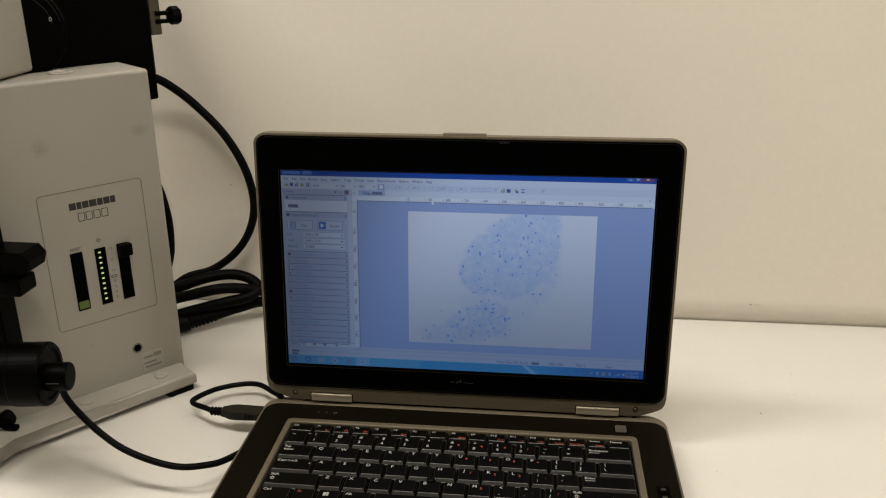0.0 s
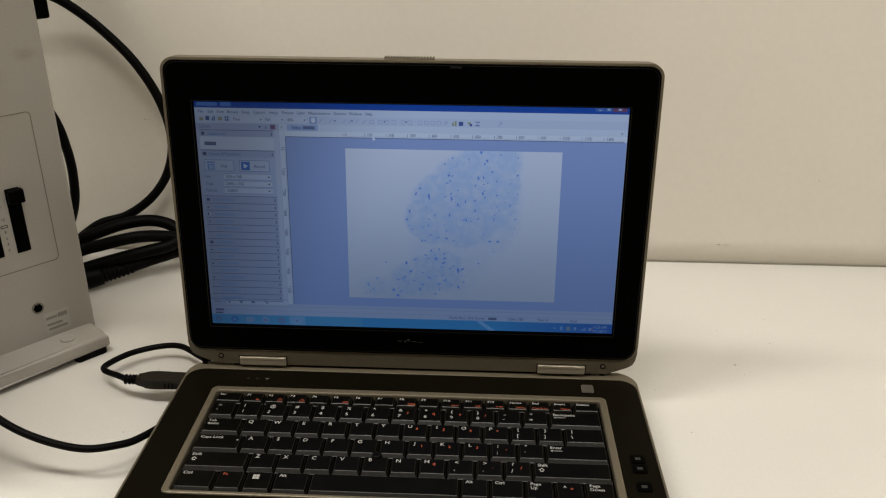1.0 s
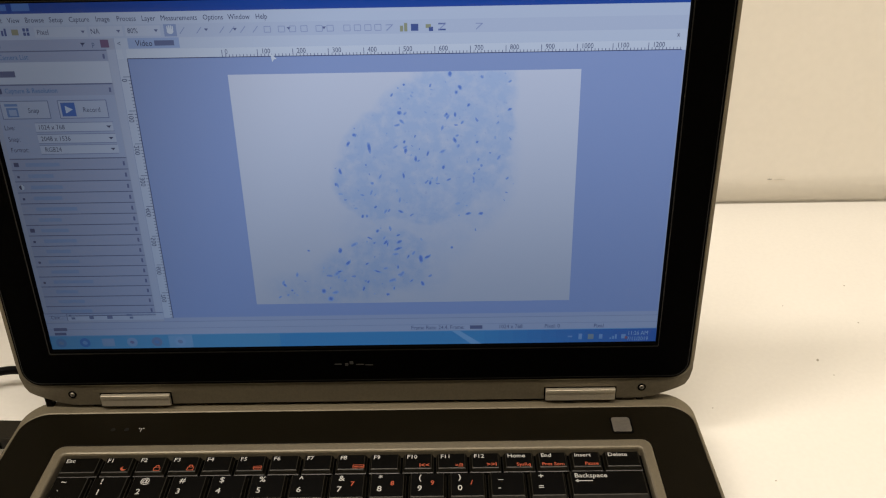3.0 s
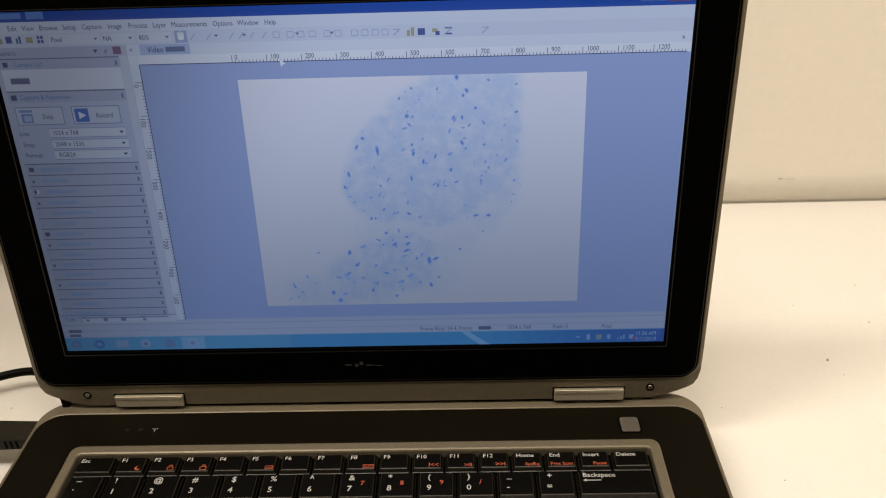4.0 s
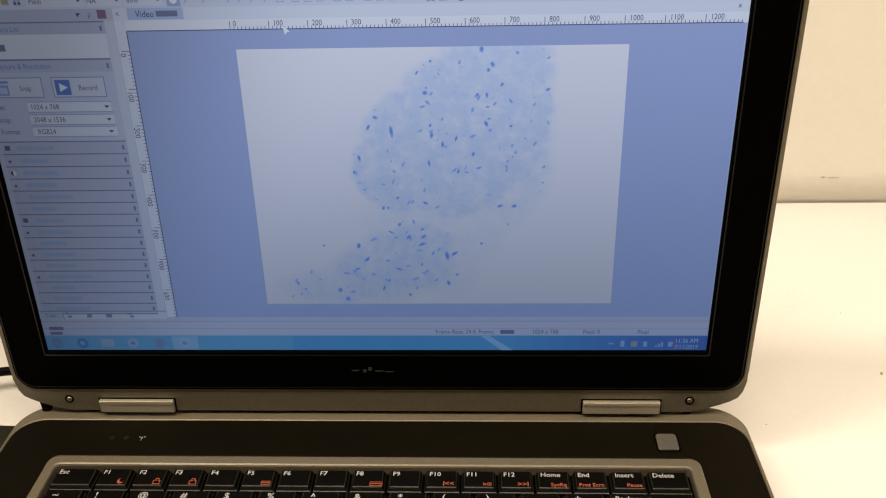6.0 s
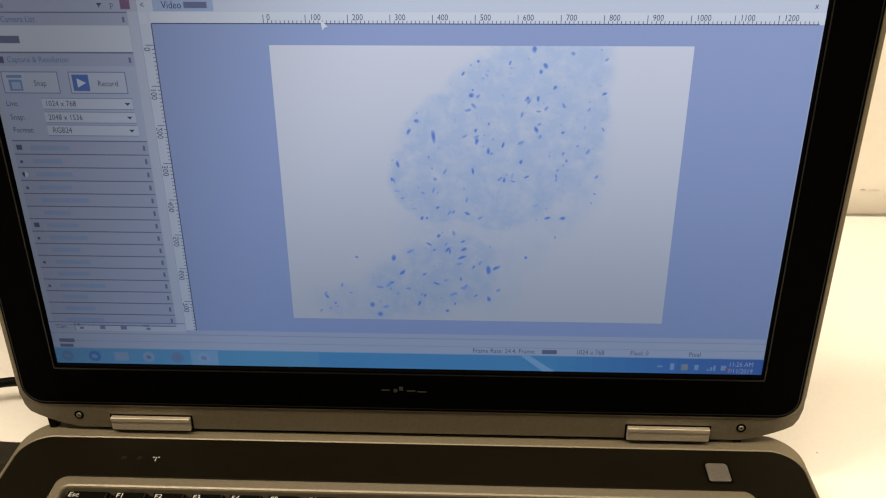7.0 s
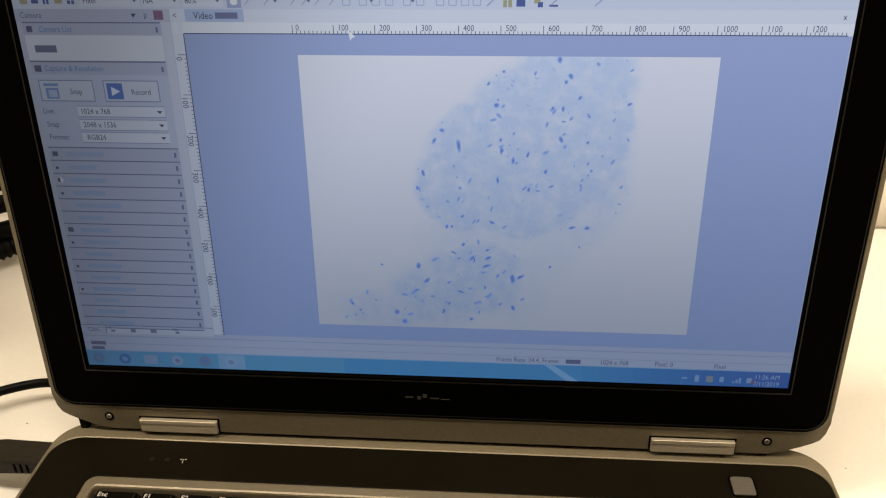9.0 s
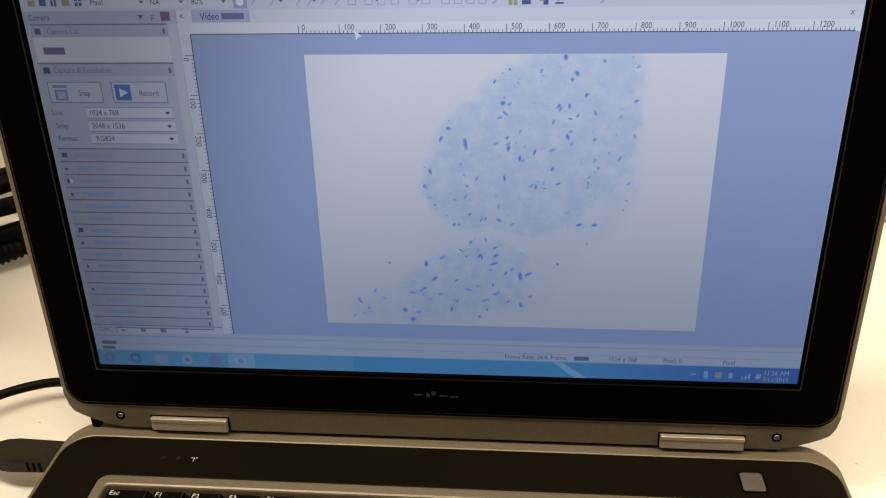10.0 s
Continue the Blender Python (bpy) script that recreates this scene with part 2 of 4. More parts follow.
def box(x0, x1, y0, y1, z0, z1, b=0.0, seg=2, bm=None):
    own = bm is None or b
    tgt = bmesh.new() if own else bm
    v = [tgt.verts.new((x, y, z)) for z in (z0, z1) for x, y in ((x0, y0), (x1, y0), (x1, y1), (x0, y1))]
    for f in ((3, 2, 1, 0), (4, 5, 6, 7), (0, 1, 5, 4), (1, 2, 6, 5), (2, 3, 7, 6), (3, 0, 4, 7)):
        tgt.faces.new([v[i] for i in f])
    if b:
        bevel(tgt, b, seg)
    if bm is not None and own:
        join(bm, tgt)
        return bm
    return tgt


def join(bm, other):
    me = bpy.data.meshes.new("tmp")
    other.to_mesh(me)
    other.free()
    bm.from_mesh(me)
    bpy.data.meshes.remove(me)


def rr(x0, x1, y0, y1, r, n=6):
    """A rounded rectangle, counter-clockwise; r: one radius, or four from the lower left corner on."""
    rs = r if isinstance(r, (list, tuple)) else [r] * 4
    pts = []
    for (cx, cy, a), q in zip(((x0, y0, 180), (x1, y0, 270), (x1, y1, 0), (x0, y1, 90)), rs):
        ox, oy = cx + (q if cx == x0 else -q), cy + (q if cy == y0 else -q)
        pts += [(ox + q * math.cos(radians(a + 90 * i / n)), oy + q * math.sin(radians(a + 90 * i / n))) for i in range(n + 1)]
    return pts


def prism(poly, z0, z1, b=0.0, seg=2):
    bm = bmesh.new()
    lo = [bm.verts.new((x, y, z0)) for x, y in poly]
    hi = [bm.verts.new((x, y, z1)) for x, y in poly]
    top = bm.faces.new(hi)
    bot = bm.faces.new(lo[::-1])
    for i in range(len(poly)):
        j = (i + 1) % len(poly)
        bm.faces.new((lo[i], lo[j], hi[j], hi[i]))
    if b:
        bevel(bm, b, seg, [*top.edges, *bot.edges])
    return bm


def ring(outer, inner, z0, z1, b=0.0):
    """A flat frame between two outlines with the same number of corners."""
    bm = bmesh.new()
    n = len(outer)
    loops = [[bm.verts.new((x, y, z)) for x, y in poly] for poly, z in ((outer, z0), (outer, z1), (inner, z1), (inner, z0))]
    for k in range(4):
        a, c = loops[k], loops[(k + 1) % 4]
        for i in range(n):
            j = (i + 1) % n
            bm.faces.new((a[i], a[j], c[j], c[i]))
    if b:
        top = [e for e in bm.edges if all(abs(v.co.z - z1) < 1e-7 for v in e.verts) and len({f.normal.z > 0.5 for f in e.link_faces}) < 3]
        loopset = [set(loops[1]), set(loops[2])]
        top = [e for e in top if any(e.verts[0] in s and e.verts[1] in s for s in loopset)]
        bevel(bm, b, 2, top)
    return bm


def lathe(profile, n=32, bm=None):
    """A solid turned round the z axis: rows of (radius, z) from one end to the other."""
    bm = bm or bmesh.new()
    rows = [[bm.verts.new((r * math.cos(2 * math.pi * i / n), r * math.sin(2 * math.pi * i / n), z)) for i in range(n)] for r, z in profile]
    for a, c in zip(rows, rows[1:]):
        for i in range(n):
            j = (i + 1) % n
            bm.faces.new((a[i], a[j], c[j], c[i]))
    bm.faces.new(rows[0][::-1])
    bm.faces.new(rows[-1])
    return bm


def spline(pts, steps=10):
    """Points along a smooth line through the given ones."""
    p = [Vector(q) for q in pts]
    p = [p[0] * 2 - p[1], *p, p[-1] * 2 - p[-2]]
    out = []
    for a, b, c, d in zip(p, p[1:], p[2:], p[3:]):
        for i in range(steps):
            t = i / steps
            out.append(0.5 * ((2 * b) + (c - a) * t + (2 * a - 5 * b + 4 * c - d) * t * t + (3 * b - a - 3 * c + d) * t ** 3))
    return [*out, p[-2]]


def tube(pts, radius, n=12, steps=10, bm=None):
    """A round cable along the points; radius: one, or a function of the way along from 0 to 1."""
    bm = bm or bmesh.new()
    line = spline(pts, steps)
    side = Vector((0, 0, 1))
    rows = []
    for i, p in enumerate(line):
        way = (line[min(i + 1, len(line) - 1)] - line[max(i - 1, 0)]).normalized()
        side = (side - way * side.dot(way)).normalized()
        other = way.cross(side)
        r = radius(i / (len(line) - 1)) if callable(radius) else radius
        rows.append([bm.verts.new(p + (side * math.cos(2 * math.pi * k / n) + other * math.sin(2 * math.pi * k / n)) * r) for k in range(n)])
    for a, c in zip(rows, rows[1:]):
        for i in range(n):
            j = (i + 1) % n
            bm.faces.new((a[i], a[j], c[j], c[i]))
    bm.faces.new(rows[0][::-1])
    bm.faces.new(rows[-1])
    return bm


def text_mesh(body, size, bm, place, align="LEFT", wide=1.0, bold=0.0):
    """Adds flat lettering to bm; place maps the letters' own x, y to a point."""
    cu = bpy.data.curves.new("lettering", "FONT")
    cu.body, cu.size, cu.align_x, cu.resolution_u, cu.offset = body, size, align, 2, bold * size
    ob = bpy.data.objects.new("lettering", cu)
    me = bpy.data.meshes.new_from_object(ob)
    vs = [bm.verts.new(place(v.co.x * wide, v.co.y)) for v in me.vertices]
    for p in me.polygons:
        try:
            bm.faces.new([vs[i] for i in p.vertices])
        except ValueError:
            pass
    bpy.data.objects.remove(ob)
    bpy.data.curves.remove(cu)
    bpy.data.meshes.remove(me)
    return bm


# ---- the room ----
def slab(name, x0, x1, y0, y1, z0, z1, material, label, category):
    ob = part(name, box(x0, x1, y0, y1, z0, z1), material)
    return tagged(ob, label, category, kind="structure")


WALL_Y = 0.272
BULGE, FOOT = 0.008, 0.030


def wall_face(z):
    """How far back the rear wall's face lies at a height: it curves back a little to the bench at its foot."""
    return WALL_Y - BULGE * (1 - max(0.0, 1 - z / FOOT) ** 2 if z > 0 else 0.0)


profile = [(WALL_Y + 0.12, -0.75), (WALL_Y, -0.75)] + [(wall_face(FOOT * k / 12), FOOT * k / 12) for k in range(13)] + [(WALL_Y - BULGE, CEIL), (WALL_Y + 0.12, CEIL)]
bm = bmesh.new()
ends = [[bm.verts.new((x, y, z)) for y, z in profile] for x in (-2.4, 2.4)]
bm.faces.new(ends[0])
bm.faces.new(ends[1][::-1])
for k in range(len(profile)):
    n = (k + 1) % len(profile)
    bm.faces.new((ends[0][k], ends[1][k], ends[1][n], ends[0][n]))
bmesh.ops.recalc_face_normals(bm, faces=bm.faces[:])
tagged(part("wall_north", bm, M_WALL), "off-white painted wall behind the bench, faintly scuffed", "wall", kind="structure")
slab("wall_south", -2.4, 2.4, -3.22, -3.1, -0.75, CEIL, M_ROOM, "plain off-white room wall", "wall")
slab("wall_east", 2.4, 2.52, -3.22, WALL_Y + 0.12, -0.75, CEIL, M_ROOM, "plain off-white room wall", "wall")
slab("wall_west", -2.52, -2.4, -3.22, WALL_Y + 0.12, -0.75, CEIL, M_ROOM, "plain off-white room wall", "wall")
slab("floor", -2.52, 2.52, -3.22, WALL_Y + 0.12, -0.8, -0.75, M_FLOOR, "grey vinyl laboratory floor", "floor")
slab("ceiling", -2.52, 2.52, -3.22, WALL_Y + 0.12, CEIL, CEIL + 0.08, M_ROOM, "plain white ceiling", "ceiling")

bench = empty("bench", pose(0, 0, 0), "white laminate laboratory bench against the wall", "table")
part("benchtop", box(-1.6, 1.8, -0.50, WALL_Y - 0.0015, -0.03, 0.0, b=0.0012), M_TABLE, bench)
for bx in (-1.55, 1.70):
    for by in (-0.44, 0.20):
        part("leg", box(bx, bx + 0.05, by, by + 0.05, -0.75, -0.03, b=0.004), M_OLIVE, bench)

# ---- the laptop ----
W, L = 0.1547, 0.174
LEAN = 5.5
laptop = empty("laptop", pose(0, 0, 0), "open black and grey laptop on the bench, screen lit", "laptop")
LID = pose(0, 0.006, 0.0635, -LEAN)
LIDC = LID
DECK = 0.027

# base: tray, silver rim, dark deck, keyboard frame and bed
part("base", prism(rr(-0.1740, 0.1745, -0.232, 0.006, 0.018), 0.003, 0.0215, b=0.002), M_DECK, laptop)
part("rim", ring(rr(-0.1758, 0.1763, -0.234, 0.0086, [0.012, 0.012, 0.017, 0.017], 10), rr(-0.1741, 0.1746, -0.2323, -0.0024, [0.010, 0.010, 0.013, 0.013], 10), 0.0215, DECK - 0.0002, b=0.0008), M_SILVER, laptop, "grey metal rim", smooth=False)
part("deck", ring(rr(-0.1740, 0.1745, -0.2322, -0.0025, [0.010, 0.010, 0.013, 0.013], 10), rr(-0.1490, 0.1494, -0.1472, -0.0266, 0.005, 10), 0.0215, DECK, b=0.0005), M_DECK, laptop, "charcoal soft-touch deck")
part("keyboard_frame", ring(rr(-0.1489, 0.1493, -0.1471, -0.0267, 0.005, 8), rr(-0.1438, 0.1438, -0.1438, -0.0328, 0.002, 8), 0.0215, DECK + 0.0006, b=0.0011), M_SILVER, laptop, "grey metal keyboard surround")
part("keyboard_bed", box(-0.1437, 0.1437, -0.1437, -0.0331, 0.0216, 0.0226), M_BED, laptop)
for fx in (-0.15, 0.15):
    for fy in (-0.215, -0.02):
        part("foot", lathe([(0.007, 0.0), (0.008, 0.001), (0.008, 0.0031)], 20), M_RUBBER, laptop, m=pose(fx, fy, 0))


# lid: shell, bezel, hinge bar, hinge covers
def upright(bm):
    """Lays a flat outline, drawn in x and y, upright: its y points up the lid and its z out of the front."""
    bmesh.ops.transform(bm, matrix=Matrix(((1, 0, 0, 0), (0, 0, -1, 0), (0, 1, 0, 0), (0, 0, 0, 1))), verts=bm.verts)
    return bm


def spread(bm):
    """Lets the lid's outer edge spread a little towards its top corners."""
    for v in bm.verts:
        if v.co.z > 0.19 and abs(v.co.x) < 0.1755 or v.co.z > 0.195:
            v.co.z += 0.0010
        if abs(v.co.x) > 0.160 and v.co.z > 0.12:
            v.co.x += math.copysign(0.0011 * min(1.0, (v.co.z - 0.12) / 0.08), v.co.x)
    return bm


half = [(0.150, -0.0347), (0.1568, -0.0330), (0.1645, -0.0302), (0.1695, -0.0283), (0.1726, -0.0264), (0.1746, -0.0228), (0.1756, -0.0170), (0.1758, -0.0080)]
lid_line = half + rr(-0.1758, 0.1758, 0.0, 0.2034, [0, 0, 0.010, 0.010], 8)[18:36] + [(-x, y) for x, y in half[::-1]]
part("lid_shell", spread(upright(prism(lid_line, -0.0105, -0.0009, b=0.0014, seg=3))), M_SILVER, laptop, "grey metal lid", m=LIDC)
part("lid_rim", spread(upright(ring(rr(-0.1758, 0.1758, -0.0226, 0.2034, [0.012, 0.012, 0.010, 0.010], 8), rr(-0.1737, 0.1737, -0.0218, 0.2012, [0.010, 0.010, 0.008, 0.008], 8), -0.0010, 0.0010, b=0.0007))), M_SILVER, laptop, m=LIDC)
part("hinge_bar", upright(prism(half + [(-x, y) for x, y in half[::-1]], -0.0010, 0.0007, b=0.0005)), M_BAR, laptop, m=LIDC)
part("bezel", spread(upright(ring(rr(-0.1736, 0.1736, -0.0217, 0.2011, [0.010, 0.010, 0.008, 0.008], 8), rr(-W - 0.0004, W + 0.0004, -0.0004, L - 0.0007, 0.0006, 8), -0.0008, 0.0018, b=0.0007))), M_BEZEL, laptop, "matt black screen bezel", m=LID)
part("screen_lip", upright(ring(rr(-W - 0.0016, W + 0.0016, -0.0024, L + 0.0003, 0.0008, 8), rr(-W - 0.0011, W + 0.0011, -0.0017, L - 0.0001, 0.0006, 8), 0.0014, 0.0019)), M_LIP, laptop, m=LID)
part("bezel_groove", spread(upright(ring(rr(-0.1726, 0.1726, -0.0203, 0.2002, 0.0085, 8), rr(-0.1722, 0.1722, -0.0199, 0.1998, 0.0082, 8), 0.0017, 0.0019))), M_LIP, laptop, m=LIDC)
for hx in (-0.1165, 0.1178):
    bmh = upright(prism(rr(hx - 0.0182, hx + 0.0182, -0.0343, -0.0297, 0.0002, 2), -0.004, 0.0027, b=0.0002))
    join(bmh, upright(prism(rr(hx - 0.0182, hx + 0.0182, -0.0298, -0.0277, 0.0002, 2), -0.004, 0.0031, b=0.0008, seg=3)))
    part("hinge_cover", bmh, M_HINGE, laptop, "satin silver hinge cover", m=LID)
    part("hinge_gap", upright(box(hx - 0.0190, hx + 0.0190, -0.0347, -0.0271, 0.0003, 0.0010)), M_BED, laptop, m=LID)
for sx in (-0.150, 0.150):
    s = part("lid_screw", upright(lathe([(0.0022, 0.0003), (0.0022, 0.0009), (0.0019, 0.0011), (0.0016, 0.0010)], 20)), M_BED, laptop, m=LID @ pose(sx, 0, -0.0278))
    part("screw_head", upright(lathe([(0.0014, 0.0009), (0.0012, 0.0012), (0.0006, 0.0013), (0.0005, 0.0010)], 14)), M_BUTTON, s)
for px in (-0.1645, 0.1500):
    part("hinge_post", box(px - 0.0019, px + 0.0019, 0.0035, 0.0075, 0.020, 0.036, b=0.0006), M_DECK, laptop)
part("hinge_barrel", upright(box(-0.142, 0.142, -0.0380, -0.0340, -0.0085, -0.0015, b=0.0015)), M_BED, laptop, m=LIDC)
bml = upright(box(-0.0178, 0.0178, 0.2034, 0.2054, -0.007, -0.0002, b=0.0005))
for i in range(17):
    join(bml, upright(box(-0.0168 + i * 0.0021 - 0.0006, -0.0168 + i * 0.0021 + 0.0006, 0.2050, 0.2063, -0.0065, -0.0004)))
part("latch", bml, M_SILVER, laptop, "ribbed lid latch", m=LIDC)
part("latch_hook", upright(box(0.0285, 0.0365, 0.1990, 0.2006, 0.0015, 0.0024, b=0.0003)), M_LIP, laptop, m=LID)
# maker's mark as plain bars
bmm = bmesh.new()
for x0, x1, v0, v1 in ((-0.0100, -0.0064, -0.0107, -0.0101), (-0.0046, -0.0030, -0.0114, -0.0098), (-0.0022, -0.0004, -0.0104, -0.0086), (0.0012, 0.0050, -0.0109, -0.0104), (0.0058, 0.0098, -0.0112, -0.0108)):
    join(bmm, upright(box(x0, x1, v0, v1, 0.0017, 0.0020)))
part("maker_mark", bmm, M_MARK, laptop, m=LID)

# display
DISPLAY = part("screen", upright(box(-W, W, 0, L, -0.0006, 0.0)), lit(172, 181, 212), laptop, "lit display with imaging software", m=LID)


def uv(U, V, k):
    """A point of the display from its 1366 x 768 dots, on layer k."""
    return ((U / 1366 - 0.5) * 2 * W, -0.0001 * k, (1 - V / 768) * L)


def pane(bm, U0, V0, U1, V1, k):
    bm.faces.new([bm.verts.new(uv(*q, k)) for q in ((U0, V1), (U1, V1), (U1, V0), (U0, V0))])
    return bm


def show(name, color, *rects, k=1, stuff=False):
    """Flat fields of the display, each an object of its own; stuff: many tiny marks in one."""
    if stuff:
        bm = bmesh.new()
        for q in rects:
            pane(bm, *q, k)
        return tagged(part(name, bm, lit(*color), DISPLAY), kind="stuff")
    return [part(name, pane(bmesh.new(), *q, k), lit(*color), DISPLAY) for q in rects]


def say(name, color, rows, k=4, size=13):
    """Lettering on the display: rows of (U, V of the middle, text), each an object of its own."""
    for U0, V0, words in rows:
        bm = text_mesh(words, size * 1.28, bmesh.new(), lambda x, y: uv(U0 + x, V0 + size * 0.42 - y, k), "CENTER", 0.84)
        part(name, bm, lit(*color), DISPLAY)


def blobs(bm, U0, V0, ru, rv, turn, k, n=10, rough=0.0):
    """A small uneven oval on the display."""
    c, s = math.cos(turn), math.sin(turn)
    pts = []
    for i in range(n):
        a = -2 * math.pi * i / n
        q = 1 + rough * random.uniform(-1, 1)
        x, y = ru * q * math.cos(a), rv * q * math.sin(a)
        pts.append(bm.verts.new(uv(U0 + c * x - s * y, V0 + s * x + c * y, k)))
    bm.faces.new(pts)
random.seed(7)
INKC, GREYC, LINEC = (52, 62, 105), (96, 106, 146), (92, 102, 146)
show("title_bar", (26, 76, 168), (0, 0, 1366, 23))
show("title_glow", (96, 138, 208), (8, 6, 74, 17), (84, 4, 118, 18), k=2)
show("window_button", (70, 104, 172), (1262, 0, 1289, 15), (1291, 0, 1313, 15), k=2)
show("close_button", (106, 72, 108), (1315, 0, 1359, 16), k=2)
show("button_mark", (172, 184, 214), (1271, 9, 1281, 12), (1298, 5, 1307, 11), (1332, 5, 1342, 11), k=3)
show("menu_bar", (202, 211, 232), (0, 23, 1366, 46))
say("menu_word", INKC, [(20, 35, "File"), (52, 35, "Edit"), (83, 35, "View"), (123, 35, "Browse"), (164, 35, "Setup"), (208, 35, "Capture"), (253, 35, "Image"), (298, 35, "Process"), (340, 35, "Layer"), (398, 35, "Measurements"), (463, 35, "Options"), (512, 35, "Window"), (555, 35, "Help")], size=11)
show("tool_bar", (196, 205, 228), (0, 46, 1366, 72))
show("tool_field", (206, 213, 232), (118, 49, 219, 68), (224, 49, 287, 68), (292, 49, 359, 68), k=2)
say("tool_word", INKC, [(134, 58, "Pixel"), (234, 58, "NA"), (306, 58, "80%")], size=11)
for ux in (211, 279, 351, 447, 502, 605, 672):
    bm = bmesh.new()
    bm.faces.new([bm.verts.new(uv(*q, 4)) for q in ((ux, 61), (ux + 4, 56), (ux - 4, 56))])
    part("tool_arrow", bm, lit(96, 106, 150), DISPLAY)
show("file_icon", (60, 86, 150), (34, 50, 46, 63), (54, 54, 58, 64), (60, 50, 64, 64), (96, 50, 101, 56), (103, 50, 108, 56), (96, 58, 101, 64), (103, 58, 108, 64), k=3)
show("folder_icon", (160, 156, 132), (14, 54, 27, 64), (74, 52, 87, 63), k=3)
show("hand_button", (150, 166, 206), (366, 47, 390, 70), k=2)
bm = bmesh.new()
blobs(bm, 378, 60, 6.5, 5.5, 0, 4)
for i in range(4):
    blobs(bm, 373 + i * 3.4, 54 - (1.2 if i in (1, 2) else 0), 1.4, 4.5, 0, 4)
part("hand_icon", bm, lit(226, 230, 240), DISPLAY)


def stroke(bm, a, b, wide, k):
    d = Vector((b[0] - a[0], b[1] - a[1])).normalized() * wide / 2
    bm.faces.new([bm.verts.new(uv(q[0] + e * d.y, q[1] - e * d.x, k)) for q, e in ((a, 1), (b, 1), (b, -1), (a, -1))])


def icon(bm):
    part("drawing_icon", bm, lit(150, 162, 202), DISPLAY)
    return bmesh.new()


bm = bmesh.new()
for ux in (401, 433, 477, 496, 517, 541):
    stroke(bm, (ux - 5, 65), (ux + 5, 53), 1.5, 4)
    bm = icon(bm)
for ux in (564, 591, 612, 634, 663, 684, 716, 736, 756, 775):
    for q in (((ux - 6, 54), (ux + 6, 54)), ((ux + 6, 54), (ux + 6, 65)), ((ux + 6, 65), (ux - 6, 65)), ((ux - 6, 65), (ux - 6, 54))):
        stroke(bm, *q, 1.2, 4)
    bm = icon(bm)
for ux in (797, 897, 968):
    stroke(bm, (ux - 6, 66), (ux + 6, 55), 2, 4)
    stroke(bm, (ux - 7, 55), (ux + 7, 55), 1.6, 4)
    bm = icon(bm)
bm.free()
show("yellow_icon", (158, 160, 132), (817, 57, 823, 68), (825, 52, 831, 68), (866, 55, 876, 62), k=4)
show("blue_icon", (70, 92, 156), (838, 54, 852, 67), (872, 60, 880, 68), (890, 53, 904, 56), (890, 64, 904, 67), k=4)

# tab row and rulers
show("tab_strip", (206, 214, 233), (267, 72, 1366, 93))
show("tab", (166, 184, 222), (293, 72, 392, 92), k=2)
say("tab_word", (30, 38, 80), [(324, 82, "Video")], size=13)
show("tab_code", (104, 114, 154), (344, 77, 382, 87), k=3)
say("pane_mark", INKC, [(1349, 82, "x"), (276, 82, "<")], size=11)
show("ruler_strip", (218, 224, 238), (267, 93, 1366, 112), k=2)
show("side_ruler_strip", (208, 215, 233), (267, 93, 287, 690), k=2)
show("ruler_line", (60, 70, 112), (287, 110.5, 1358, 112), (286, 112, 287.5, 690), k=3)
marks = [(471 + i * 6.85, 106 if i % 10 else 97, 472.2 + i * 6.85, 111) for i in range(130)]
show("ruler_scale", (84, 94, 136), *marks, k=4, stuff=True)
say("ruler_number", (66, 76, 118), [(471 + i * 68.5 + (9, 17, 20)[(i > 0) + (i > 9)], 101, str(i * 100)) for i in range(13)], size=11)
side = [((282 if i % 10 else 272), 146 + i * 6.85, 286, 147.2 + i * 6.85) for i in range(80)]
show("side_ruler_scale", (84, 94, 136), *side, k=4, stuff=True)
bm = bmesh.new()
for i in range(8):
    text_mesh(str(i * 100), 15, bm, lambda x, y: uv(279 - y, 150 + i * 68.5 + x, 4), "LEFT", 0.9)
part("side_ruler_lettering", bm, lit(66, 76, 118), DISPLAY)

# viewport with the live picture
show("viewport", (151, 169, 215), (287, 112, 1364, 690))
show("viewport_edge", (176, 185, 214), (1364, 93, 1366, 690), (267, 690, 1366, 734))
LOBES = [(935, 190, 108, 118, 0, 1.0, 0.2), (868, 262, 118, 112, 0, 1.0, 0.16), (795, 318, 112, 100, 0, 1.0, 0.16), (758, 375, 94, 88, 0, 1.0, 0.16), (860, 365, 130, 110, 0, 1.0, 0.14), (955, 285, 88, 130, 0, 1.0, 0.14),
         (955, 400, 72, 100, 0, 0.5, 0.4), (890, 480, 80, 90, 0, 0.35, 0.5), (775, 555, 104, 84, 0, 0.95, 0.4), (705, 590, 100, 70, 0, 0.9, 0.5), (615, 622, 110, 44, 0, 0.6, 0.6), (850, 570, 60, 85, 0, 0.35, 0.5), (800, 470, 130, 70, 0, 0.4, 0.6), (1000, 330, 50, 130, 0, 0.6, 0.5)]
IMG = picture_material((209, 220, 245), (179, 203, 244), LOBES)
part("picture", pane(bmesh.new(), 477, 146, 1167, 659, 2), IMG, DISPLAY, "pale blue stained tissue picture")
bms = [bmesh.new() for _ in range(3)]
